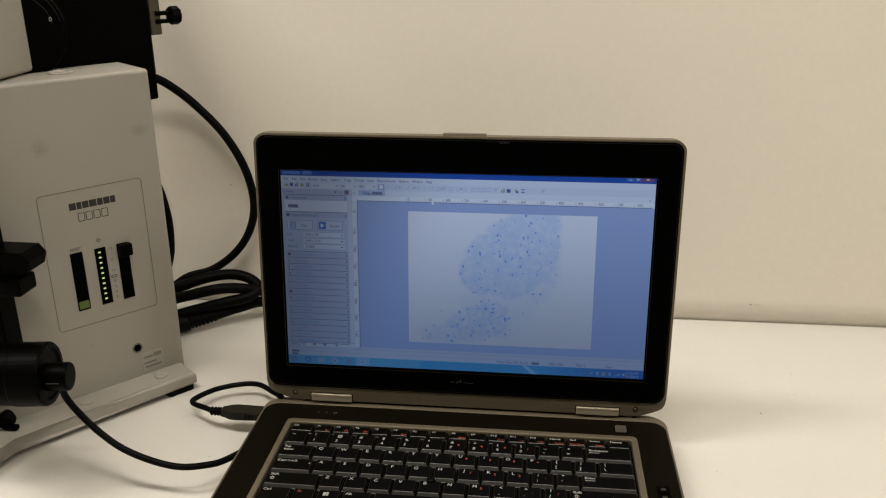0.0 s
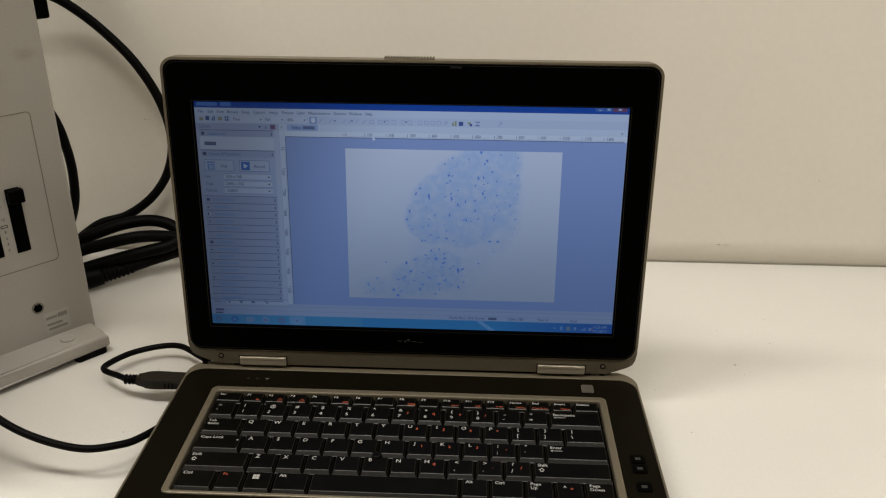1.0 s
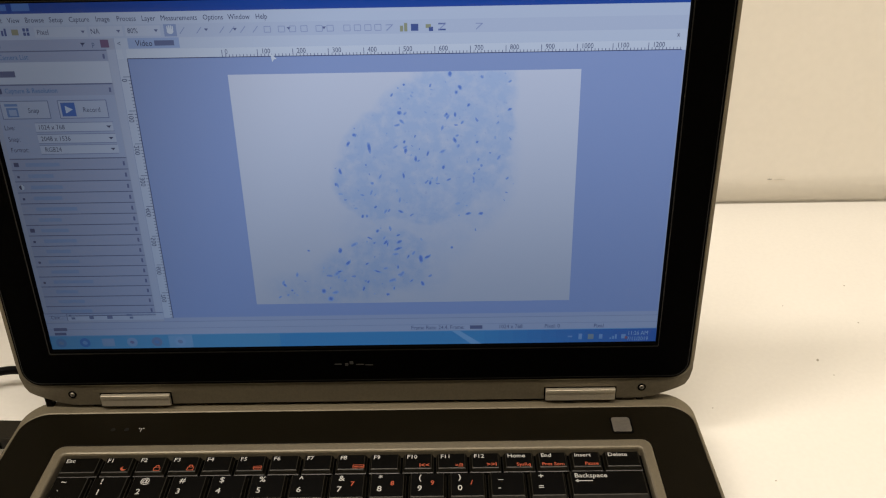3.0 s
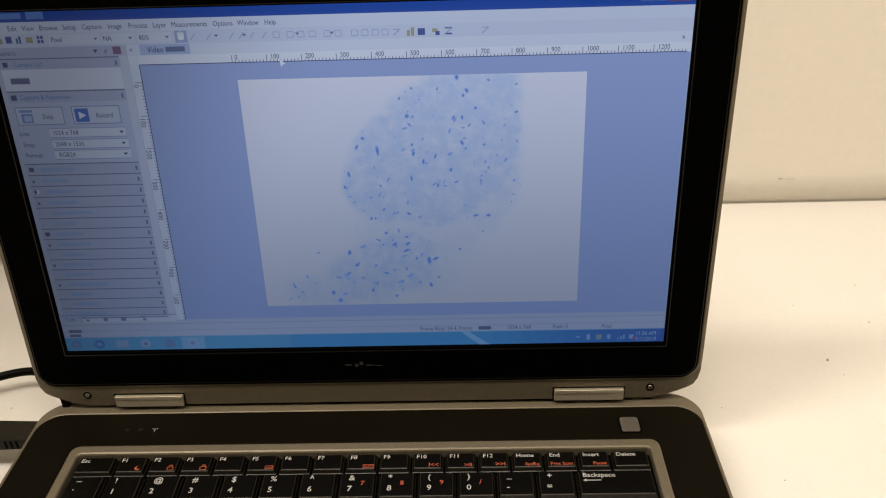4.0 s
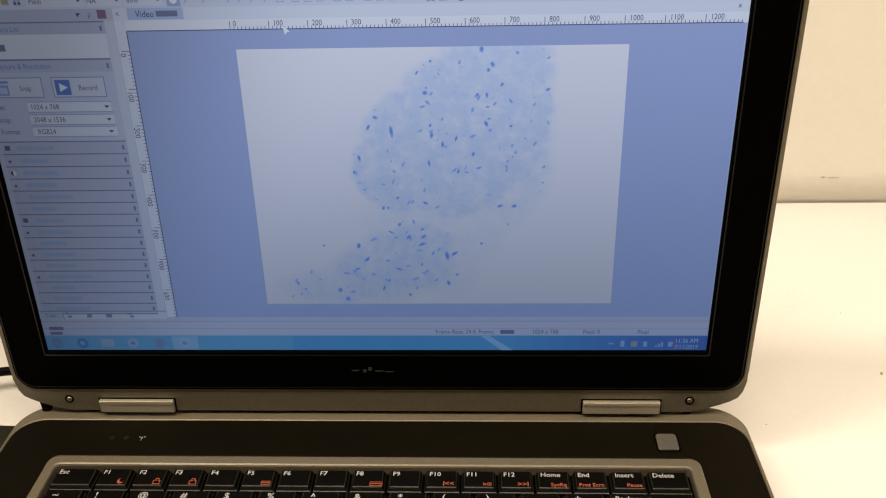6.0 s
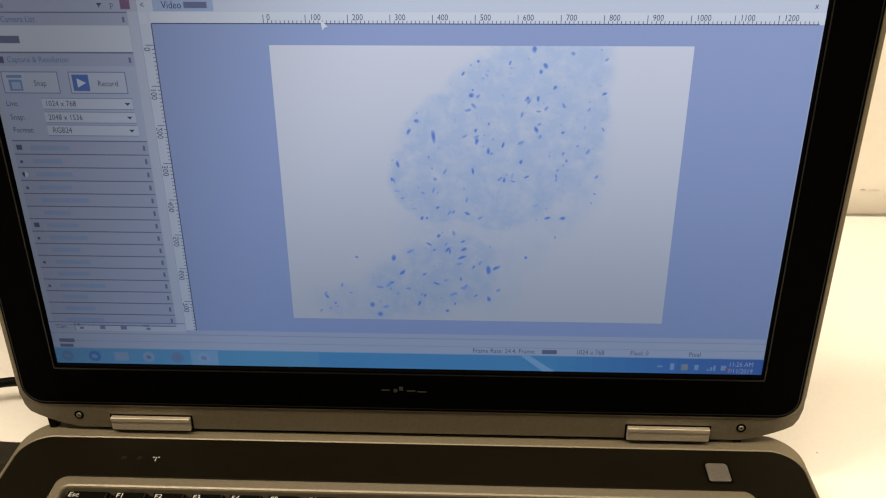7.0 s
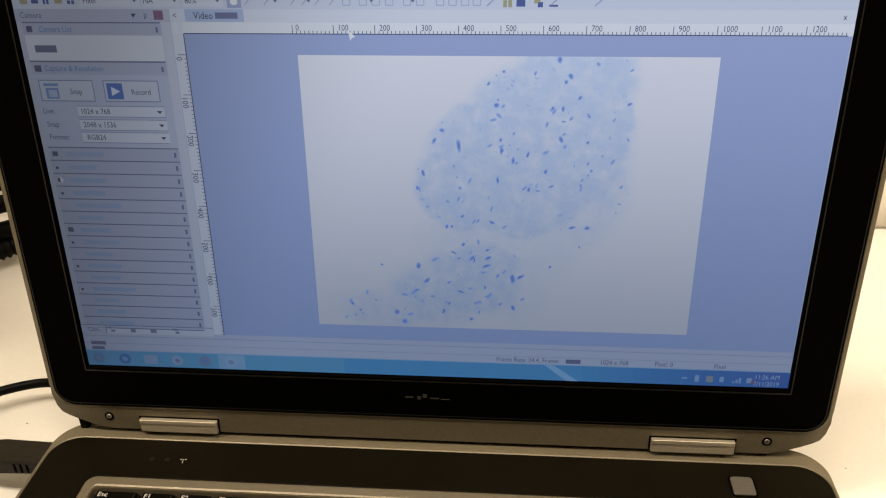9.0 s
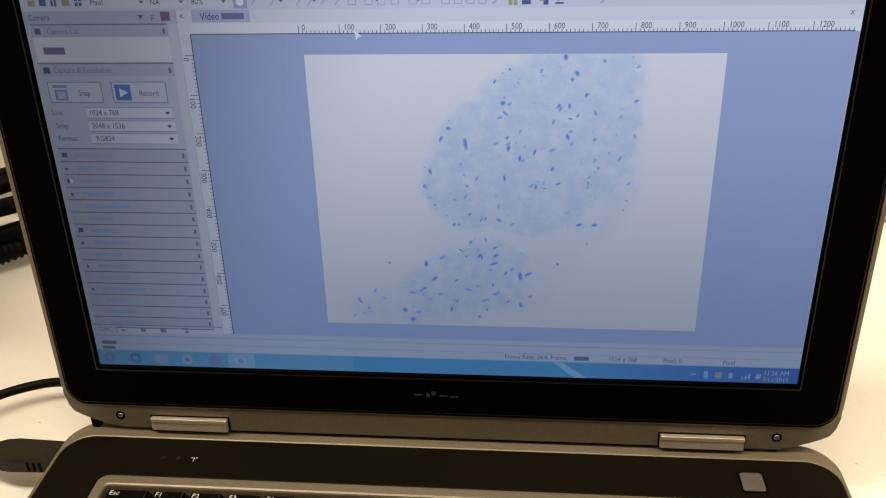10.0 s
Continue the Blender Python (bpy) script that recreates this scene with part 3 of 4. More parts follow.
UPPER_CELLS = [(911, 151, 5, 9), (930, 178, 6, 9), (923, 188, 4, 5), (820, 171, 4, 4), (809, 228, 6, 5), (947, 214, 5, 5), (920, 233, 4, 6), (903, 232, 4, 4), (1029, 224, 6, 4), (919, 286, 5, 9), (964, 291, 5, 3), (703, 291, 5, 8),
               (716, 272, 7, 4), (745, 299, 5, 13), (819, 307, 5, 8), (839, 325, 4, 10), (895, 344, 4, 8), (683, 350, 5, 9), (672, 378, 4, 6), (813, 361, 4, 9), (906, 371, 7, 3), (804, 441, 9, 4), (945, 448, 9, 4), (972, 448, 8, 5)]
LOWER_CELLS = [(603, 529, 4, 3), (671, 530, 6, 8), (735, 501, 8, 3), (753, 485, 4, 6), (773, 516, 3, 8), (798, 511, 9, 4), (795, 527, 13, 5), (843, 552, 7, 12), (748, 581, 11, 4), (793, 571, 3, 6), (845, 612, 6, 8), (727, 606, 4, 6),
               (628, 627, 7, 8), (642, 647, 8, 8), (544, 611, 4, 6), (559, 625, 5, 3), (768, 638, 6, 4), (910, 526, 4, 4)]
for cu, cv, ru, rv in UPPER_CELLS + LOWER_CELLS:
    wide, tall, tilt = ru * random.uniform(0.42, 0.6), rv * random.uniform(0.45, 0.7), random.uniform(-0.6, 0.6)
    for bmq, grow, layer in ((bms[2], 1.45, 3), (bms[1], 1.15, 3.3), (bms[0], 0.75, 3.6)):
        blobs(bmq, cu, cv, wide * grow, tall * grow, tilt, layer, 9, rough=0.2)


def in_lobes(u, v, cut=0.95):
    for cu, cv, ru, rv, turn, wgt, _ in LOBES:
        c, s = math.cos(radians(turn)), math.sin(radians(turn))
        x, y = u - cu, v - cv
        if ((c * x - s * y) / ru) ** 2 + ((s * x + c * y) / rv) ** 2 < cut and 150 < v < 655 and wgt > 0.4:
            return True
    return False


count = 0
while count < 48:
    u, v = random.uniform(480, 1160), random.uniform(150, 655)
    if in_lobes(u, v, 0.88):
        long, thin, tilt = random.uniform(2.8, 5.6), random.uniform(1.5, 2.4), random.choice((random.gauss(2.2, 0.4), random.uniform(0, 3.1)))
        pick = random.choice((0, 1, 1, 1))
        blobs(bms[2], u, v, long * 1.3, thin * 1.5, tilt, 3, 8, 0.2)
        blobs(bms[pick], u, v, long * 0.85, thin * 0.85, tilt, 3.3 if pick else 3.6, 7, 0.3)
        count += 1
extra = 0
while extra < 16:
    u, v = random.uniform(600, 860), random.uniform(480, 650)
    if in_lobes(u, v, 0.8):
        long, tilt = random.uniform(4.0, 7.0), random.gauss(2.5, 0.5)
        blobs(bms[2], u, v, long * 1.35, long * 0.62, tilt, 3, 9, 0.2)
        blobs(bms[random.choice((0, 1))], u, v, long * 0.9, long * 0.36, tilt, 3.6, 8, 0.3)
        extra += 1
while count < 125:
    u, v = random.uniform(480, 1160), random.uniform(150, 655)
    if in_lobes(u, v):
        size = random.choice((1.2, 1.5, 1.8, 2.2, 2.8))
        blobs(bms[random.choice((1, 1, 2, 2, 2))], u, v, size * random.uniform(0.9, 2.4), size * 0.9, random.uniform(0, 3.1), 3, 7, 0.3)
        count += 1
for bmq, col, nm in zip(bms, ((104, 138, 216), (136, 165, 228), (162, 188, 235)), ("dark_cell", "middle_cell", "pale_cell")):
    tagged(part(nm, bmq, lit(*col), DISPLAY), kind="stuff")

# left pane
show("side_pane", (184, 189, 210), (0, 72, 266, 700))
show("pane_title", (172, 180, 208), (0, 72, 250, 93), k=2)
say("pane_word", (74, 96, 140), [(28, 82, "Camera"), (205, 82, "v"), (226, 81, "p")], size=11)
show("pane_close", (122, 92, 132), (240, 74, 256, 89), k=3)
HEAD = (170, 178, 206)
show("section_head", HEAD, (10, 95, 249, 115), (10, 160, 249, 182), *[(10, 314 + i * 24.6, 249, 336 + i * 24.6) for i in range(15)], k=2)
show("section_line", (106, 116, 152), (10, 158, 249, 160.5), (10, 93, 249, 95), *[(10, 311.5 + i * 24.6, 249, 313.5 + i * 24.6) for i in range(16)], k=3)
show("camera_list", (208, 214, 231), (10, 115, 249, 158), k=2)
show("camera_entry", GREYC, (24, 132, 62, 144), k=3)
show("setting_field", (180, 190, 218), (10, 182, 249, 311), k=2)
say("section_title", (70, 128, 184), [(66, 105, "Camera List"), (86, 171, "Capture & Resolution")], size=11)
show("section_word", (148, 170, 208), *[(40, 321 + i * 24.6, 40 + (70, 52, 66, 60, 86, 48, 58)[i % 7], 329 + i * 24.6) for i in range(15)], k=4)
show("section_icon", (70, 82, 126), (16, 100, 26, 110), (16, 166, 28, 177), *[(16, 320 + i * 24.6, 26, 329 + i * 24.6) for i in (0, 2, 6)], *[(17, 324 + i * 24.6, 22, 329 + i * 24.6) for i in (1, 3, 7, 9, 11)], k=4)
bm = bmesh.new()
blobs(bm, 21, 374, 6, 6, 0, 5, 14)
part("contrast_icon", bm, lit(214, 220, 234), DISPLAY)
bm = bmesh.new()
bm.faces.new([bm.verts.new(uv(21 - 5.2 * math.sin(radians(a)), 374 - 5.2 * math.cos(radians(a)), 6)) for a in range(0, 181, 20)])
part("contrast_icon_half", bm, lit(52, 62, 105), DISPLAY)
show("chevron", (104, 114, 156), *[(240, v, 244, v + 9) for v in (101, 167)], *[(240, 320 + i * 24.6, 244, 329 + i * 24.6) for i in range(15)], k=4)
show("button", (192, 200, 222), (18, 192, 114, 228), (133, 192, 230, 228), k=3)
show("button_edge", (118, 128, 168), (18, 191, 114, 192.5), (18, 227, 114, 228.5), (17.5, 191, 19, 228), (113, 191, 114.5, 228), (133, 191, 230, 192.5), (133, 227, 230, 228.5), (132.5, 191, 134, 228), (229, 191, 230.5, 228), k=4)
show("snap_icon", (110, 146, 200), (26, 197, 52, 202), (28, 205, 51, 224), k=4)
show("snap_icon_face", (170, 186, 220), (33, 209, 48, 221), k=5)
show("record_icon", (62, 112, 192), (138, 196, 166, 224), k=4)
bm = bmesh.new()
bm.faces.new([bm.verts.new(uv(*q, 5)) for q in ((146, 218), (161, 210), (146, 202))])
part("record_arrow", bm, lit(214, 222, 240), DISPLAY)
say("button_word", (66, 76, 112), [(82, 211, "Snap"), (198, 211, "Record")], size=11)
say("setting_word", (72, 82, 118), [(26, 246, "Live:"), (30, 270, "Snap:"), (36, 293, "Format:")], size=11)
show("combo_field", (204, 211, 230), (78, 236, 234, 256), (78, 260, 236, 280), (78, 283, 237, 303), k=3)
show("combo_edge", (132, 142, 180), *[(78, v, 236, v + 1.2) for v in (236, 255, 260, 279, 283, 302)], k=4)
say("combo_word", (60, 70, 106), [(110, 246, "1024 x 768"), (114, 270, "2048 x 1536"), (104, 293, "RGB24")], size=11)
for vv in (246, 270, 293, 81):
    ux = 226 if vv > 100 else 206
    bm = bmesh.new()
    bm.faces.new([bm.verts.new(uv(*q, 5)) for q in ((ux, vv + 3), (ux + 5, vv - 2), (ux - 5, vv - 2))])
    part("combo_arrow", bm, lit(*INKC), DISPLAY)
show("scroll_bar", (194, 201, 223), (250, 93, 266, 680), k=2)
show("pane_tab_strip", (196, 203, 224), (0, 676, 266, 694), k=2)
show("pane_tab", (178, 187, 215), (2, 676, 50, 694), k=3)
show("pane_tab_mark", (118, 130, 168), (50, 676, 51.5, 694), (56, 678, 61, 683), (60, 685, 68, 690), (100, 680, 110, 690), (140, 680, 152, 690), (184, 679, 196, 683), (190, 685, 198, 690), k=4)
say("pane_tab_word", (84, 96, 138), [(28, 685, "Cam...")], size=10)
show("pane_rule", (110, 120, 160), (0, 674.5, 266, 676), k=4)

# status line
show("status_line", (178, 187, 214), (0, 700, 1366, 734), k=2)
show("status_rule", (150, 160, 194), (0, 699, 1366, 700.5), (0, 716, 1366, 717), k=3)
say("status_word", (88, 98, 138), [(876, 724, "Frame Rate: 24.4, Frame:"), (1039, 724, "1024 x 768"), (1132, 724, "Pixel: 0"), (1236, 725, "Pixel")], size=11)
show("status_bar", (100, 110, 150), (948, 720, 976, 729), (14, 712, 44, 720), (14, 724, 40, 731), k=4)

# task bar
show("task_bar", (86, 158, 204), (0, 733, 520, 768), k=3)
show("task_bar_middle", (70, 150, 206), (520, 733, 980, 768), k=3)
for i in range(12):
    show("task_bar_end", (68 - i * 2, 146 - i * 4, 204 - i * 2), (980 + i * 32.2, 733, 980 + (i + 1) * 32.2, 768), k=3)
show("task_bar_edge", (130, 172, 214), (0, 732, 1366, 734), k=4)
bm = bmesh.new()
bm.faces.new([bm.verts.new(uv(*q, 4)) for q in ((950, 768), (974, 768), (926, 734), (908, 734))])
part("wallpaper_ray", bm, lit(132, 180, 224), DISPLAY)
show("task_button", (126, 172, 212), (268, 735, 322, 767), k=4)
ICONS = [(24, (84, 138, 190)), (78, (58, 122, 192)), (131, (138, 166, 202)), (185, (136, 168, 206)), (241, (116, 138, 178)), (294, (138, 176, 216))]
for ux, col in ICONS:
    bm = bmesh.new()
    if ux == 131:
        pane(bm, ux - 14, 741, ux + 14, 761, 5)
    else:
        blobs(bm, ux, 751, 12, 12, 0, 5, 18)
    part("task_icon", bm, lit(*col), DISPLAY)
for ux, r, col in ((24, 6, (118, 144, 178)), (78, 6, (116, 162, 212)), (185, 5, (118, 122, 164)), (241, 6, (88, 138, 196)), (294, 6, (122, 146, 184))):
    bm = bmesh.new()
    blobs(bm, ux, 751, r, r * 0.8, 0.4, 6, 12)
    part("icon_heart", bm, lit(*col), DISPLAY)
show("tray_icon", (134, 168, 214), (1168, 750, 1178, 754), (1192, 745, 1200, 760), (1238, 747, 1246, 759), (1262, 756, 1266, 760), (1268, 752, 1272, 760), (1274, 748, 1278, 760), (1288, 748, 1298, 759), k=5)
show("tray_warning", (138, 152, 164), (1213, 746, 1226, 760), k=5)
show("tray_alert", (150, 96, 122), (1296, 753, 1302, 760), k=6)
say("clock_word", (176, 198, 226), [(1325, 745, "11:26 AM"), (1325, 760, "7/11/2019")], k=5, size=11)

# pointer
bm = bmesh.new()
bm.faces.new([bm.verts.new(uv(*q, 5)) for q in ((567, 122), (571, 117), (576, 116), (564, 104))])
part("pointer", bm, lit(226, 230, 240), DISPLAY)
U = 0.01905


def keycap(w, d):
    """A keycap with a skirt, sloping flanks and a painted highlight round its top, its front towards -y."""
    bm = bmesh.new()
    w, d = w - 0.0009, d - 0.0009
    f = 0.0025 if d > 0.0135 else 0.0012
    rows = []
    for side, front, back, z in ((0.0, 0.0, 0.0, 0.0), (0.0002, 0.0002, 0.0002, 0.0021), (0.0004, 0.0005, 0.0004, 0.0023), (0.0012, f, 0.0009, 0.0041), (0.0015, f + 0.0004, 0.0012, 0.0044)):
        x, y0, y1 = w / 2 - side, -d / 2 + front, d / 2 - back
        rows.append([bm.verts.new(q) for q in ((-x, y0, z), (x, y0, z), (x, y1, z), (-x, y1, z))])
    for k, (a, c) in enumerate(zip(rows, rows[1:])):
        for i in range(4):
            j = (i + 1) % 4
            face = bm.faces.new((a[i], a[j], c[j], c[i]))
            # 2: painted rim highlight, 1: painted sheen on the front slope
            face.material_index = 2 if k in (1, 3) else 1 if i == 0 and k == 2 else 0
    bm.faces.new(rows[-1])
    bm.faces.new(rows[0][::-1])
    return bm


CAPS = {}


def key(x0, x1, y0, y1):
    size = (round(x1 - x0, 5), round(y1 - y0, 5))
    if size not in CAPS:
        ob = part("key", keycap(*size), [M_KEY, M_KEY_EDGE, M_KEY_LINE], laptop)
        CAPS[size] = ob.data
    else:
        ob = new("key", CAPS[size])
        ob.parent = laptop
    ob.matrix_local = pose((x0 + x1) / 2, (y0 + y1) / 2, 0.0227)
    return ob


ROWS_Y = [(-0.0465, -0.0337), (-0.0657, -0.0467), (-0.0847, -0.0657), (-0.1037, -0.0847), (-0.1227, -0.1037), (-0.1432, -0.1227)]
LAYOUT = [
    [("Esc", 0.0205)] + [("F%d" % i, 0.0164) for i in range(1, 13)] + [("Home", 0.0164), ("End", 0.0164), ("Insert", 0.0164), ("Delete", 0.01925)],
    [("~`", U)] + [(s, U) for s in ("!1", "@2", "#3", "$4", "%5", "^6", "&7", "*8", "(9", ")0", "_-", "+=")] + [("Backspace", 2 * U)],
    [("Tab", 1.5 * U)] + [(c, U) for c in "QWERTYUIOP"] + [("{[", U), ("}]", U), ("|\\", 1.5 * U)],
    [("Caps Lock", 1.75 * U)] + [(c, U) for c in "ASDFGHJKL"] + [(":;", U), ("\"'", U), ("Enter", 2.25 * U)],
    [("Shift", 2.25 * U)] + [(c, U) for c in "ZXCVBNM"] + [("<,", U), (">.", U), ("?/", U), ("Shift", 2.75 * U)],
    [("Ctrl", 1.35 * U), ("Fn", U), ("win", U), ("Alt", 1.25 * U), ("", 5.15 * U), ("Alt", U), ("Ctrl", 1.2 * U), ("Page\nUp", U), ("up", U), ("Page\nDown", 1.05 * U)],
]
CAPROWS = []
for (y0, y1), row in zip(ROWS_Y, LAYOUT):
    x = -0.142875
    for name, w in row:
        CAPROWS.append((name, key(x, x + w, y0, y1), w, y1 - y0))
        x += w

ORANGE = {"F2": "o", "F3": "o", "F5": "=", "F8": "<=>", "F10": "I<<", "F11": ">/II", "F12": ">>I", "Home": "SysRq", "End": "Prnt Scrn", "Insert": "Pause",
          "&7": "7", "*8": "8", "(9": "9", ")0": "/", "U": "4", "I": "5", "O": "6", "P": "*", "J": "1", "K": "2", "L": "3", ":;": "-", "M": "0", "?/": "/", ">.": "."}
SIGNS = {"F2": 0.0016, "F3": 0.0016, "F5": 0.0020, "F8": 0.0028}
TOPZ = 0.00447
for name, ob, w, d in CAPROWS:
    white, orange = bmesh.new(), bmesh.new()
    x0, top = -w / 2 + 0.0034, d / 2 - 0.0022

    def put(bm, words, size, x, y, align="LEFT"):
        text_mesh(words, size, bm, lambda a, b: (x + a, y + b, TOPZ), align, bold=0.012)

    if d < 0.0135:
        put(white, name, 0.0035, x0 - 0.0008, top - 0.0024)
        if name in SIGNS:
            cx, cy = w / 2 - 0.0044, -d / 2 + 0.0036
            wide = SIGNS[name]
            join(orange, ring(rr(cx - wide, cx + wide, cy - 0.0013, cy + 0.0010, 0.0002, 2), rr(cx - wide + 0.0003, cx + wide - 0.0003, cy - 0.0010, cy + 0.0007, 0.0001, 2), TOPZ - 0.0001, TOPZ))
            if wide < 0.0018:
                join(orange, ring(rr(cx - 0.0010, cx + 0.0010, cy + 0.0008, cy + 0.0023, 0.0007, 3), rr(cx - 0.0006, cx + 0.0006, cy + 0.0010, cy + 0.0019, 0.0004, 3), TOPZ - 0.0001, TOPZ))
            else:
                box(cx - wide + 0.0005, cx + wide - 0.0005, cy - 0.0003, cy + 0.0001, TOPZ - 0.0001, TOPZ, bm=orange)
        elif name == "F1":
            arc = [radians(a) for a in range(100, 351, 25)]
            cx, cy = w / 2 - 0.0044, -d / 2 + 0.0040
            outer = [(cx + 0.0015 * math.cos(a), cy + 0.0015 * math.sin(a)) for a in arc]
            inner = [(cx + 0.0006 + 0.00125 * math.cos(a), cy + 0.0006 + 0.00125 * math.sin(a)) for a in arc]
            for i in range(len(arc) - 1):
                orange.faces.new([orange.verts.new((*q, TOPZ)) for q in (outer[i], outer[i + 1], inner[i + 1], inner[i])])
        elif name in ORANGE:
            words = ORANGE[name]
            put(orange, words, 0.0029 if len(words) > 3 else 0.0036, w / 2 - 0.0026, -d / 2 + 0.0026, "RIGHT")
    elif len(name) == 1:
        put(white, name, 0.0048, -0.0039, top - 0.0037, "CENTER")
    elif len(name) == 2 and name[0] in "~!@#$%^&*()_+{}|:\"<>?":
        put(white, name[0], 0.0047, x0 + 0.0018, top - 0.0034)
        put(white, name[1], 0.0047, x0 + 0.0014, top - 0.0102)
    elif name == "win":
        for i in (0, 1):
            for j in (0, 1):
                box(x0 + 0.0020 + i * 0.0022, x0 + 0.0040 + i * 0.0022, top - 0.0060 + j * 0.0022, top - 0.0040 + j * 0.0022, TOPZ - 0.0001, TOPZ, bm=white)
    elif name == "up":
        put(white, "^", 0.005, x0 + 0.002, top - 0.0060)
        put(orange, "o", 0.0036, x0 + 0.0065, top - 0.0060)
    elif name == "Fn":
        put(orange, name, 0.0036, x0 + 0.0008, top - 0.0034)
    elif name:
        for i, words in enumerate(name.split("\n")):
            put(white, words, 0.0038, x0, top - 0.0031 - i * 0.0036)
        if name in ("Backspace", "Tab", "Enter"):
            box(x0 + 0.0008, x0 + 0.0085, top - 0.0054, top - 0.0049, TOPZ - 0.0001, TOPZ, bm=white)
            if name == "Tab":
                box(x0 + 0.0008, x0 + 0.0085, top - 0.0064, top - 0.0059, TOPZ - 0.0001, TOPZ, bm=white)
            white.faces.new([white.verts.new(q) for q in ((x0, top - 0.00515, TOPZ), (x0 + 0.0016, top - 0.0062, TOPZ), (x0 + 0.0016, top - 0.0041, TOPZ))])
        if name == "Shift":
            cx, cy = x0 + 0.0026, top - 0.0068
            for r, z in ((1.0, TOPZ),):
                o = [(-0.0022, 0.0), (0.0, 0.0022), (0.0022, 0.0), (0.0010, 0.0), (0.0010, -0.0016), (-0.0010, -0.0016), (-0.0010, 0.0)]
                inner = [(x * 0.55, y * 0.55 + 0.0001) for x, y in o]
                for i in range(len(o)):
                    j = (i + 1) % len(o)
                    white.faces.new([white.verts.new((cx + q[0], cy + q[1], z)) for q in (o[j], o[i], inner[i], inner[j])])
    if d >= 0.0135 and name in ORANGE:
        put(orange, ORANGE[name], 0.0039, x0 + 0.0076 if len(name) > 1 else x0 + 0.0062, top - (0.0066 if len(name) > 1 else 0.0058))
    if name == "Caps Lock":
        box(w / 2 - 0.0040, w / 2 - 0.0028, top - 0.0050, top - 0.0038, TOPZ - 0.0001, TOPZ, bm=white)
    for bmw, nm, mt in ((white, "legend", M_LEGEND), (orange, "orange_legend", M_ORANGE)):
        if bmw.verts:
            bmw.normal_update()
            part(nm, bmw, mt, ob)
        else:
            bmw.free()

# deck details
part("power_button_recess", prism(rr(0.1313, 0.1424, -0.0224, -0.0104, 0.0016), DECK - 0.0003, DECK + 0.0002), M_BED, laptop)
part("power_button", prism(rr(0.1321, 0.1414, -0.0216, -0.0113, 0.0012), DECK, DECK + 0.0007, b=0.0003), M_BUTTON, laptop, "square satin silver power button")
for vy in (-0.0985, -0.1085, -0.1265):
    vb = part("volume_button", prism(rr(0.1568, 0.1664, vy - 0.0042, vy + 0.0042, 0.001), DECK - 0.0002, DECK + 0.0009, b=0.0004), M_BED, laptop)
    part("button_sign", box(0.1598, 0.1634, vy - 0.0013, vy + 0.0013, DECK + 0.0008, DECK + 0.00097), M_MARK, vb)
bm = bmesh.new()
box(-0.1101, -0.1098, -0.0168, -0.0142, DECK, DECK + 0.0001, bm=bm)
for q in ((-0.1114, -0.1107, -0.0147, -0.0141), (-0.1092, -0.1085, -0.0147, -0.0141), (-0.1103, -0.1096, -0.0150, -0.0145)):
    box(q[0], q[1], q[2], q[3], DECK, DECK + 0.0001, bm=bm)
part("wireless_sign", bm, M_LEGEND, laptop)
for lx in (-0.1245, -0.1175):
    part("status_lamp", lathe([(0.0012, 0), (0.0012, 0.00012)], 14), M_LIP, laptop, m=pose(lx, -0.0150, DECK))
part("pointing_stick", lathe([(0.0022, 0.0), (0.0026, 0.003), (0.0034, 0.0042), (0.0033, 0.0052), (0.0022, 0.0057)], 20), M_RUBBER, laptop, m=pose(-0.0143, -0.1032, 0.0227))
for b0, b1 in ((-0.0620, -0.0320), (-0.0310, -0.0060), (-0.0050, 0.0290)):
    part("touchpad_button", prism(rr(b0, b1, -0.1610, -0.1480, 0.001), DECK - 0.0002, DECK + 0.0008, b=0.0004), M_DECK, laptop)
part("touchpad", prism(rr(-0.0620, 0.0290, -0.2120, -0.1640, 0.002), DECK - 0.0002, DECK + 0.0003), M_BED, laptop)

# ---- the microscope ----
SCOPE_TURN = 48.8
# places along the angled flank: s runs to the back, o inwards from the flank, which stands at o = 0.27
FL = pose(0, 0, 0, 0, 0, SCOPE_TURN)
base_at = FL @ Vector((-0.2, 0.30, 0))
scope = empty("microscope", Matrix.Translation(base_at), "ivory laboratory microscope with black knobs and stage on the bench", "microscope")
TO = Matrix.Translation(-base_at) @ FL
WO = Matrix.Translation(-base_at)
OF = 0.270


def flank(bm):
    """Lays an outline drawn in (s, z) onto the flank; its third coordinate points out of it."""
    bmesh.ops.transform(bm, matrix=Matrix(((1, 0, 0, 0), (0, 0, -1, OF), (0, 1, 0, 0), (0, 0, 0, 1))), verts=bm.verts)
    return bm


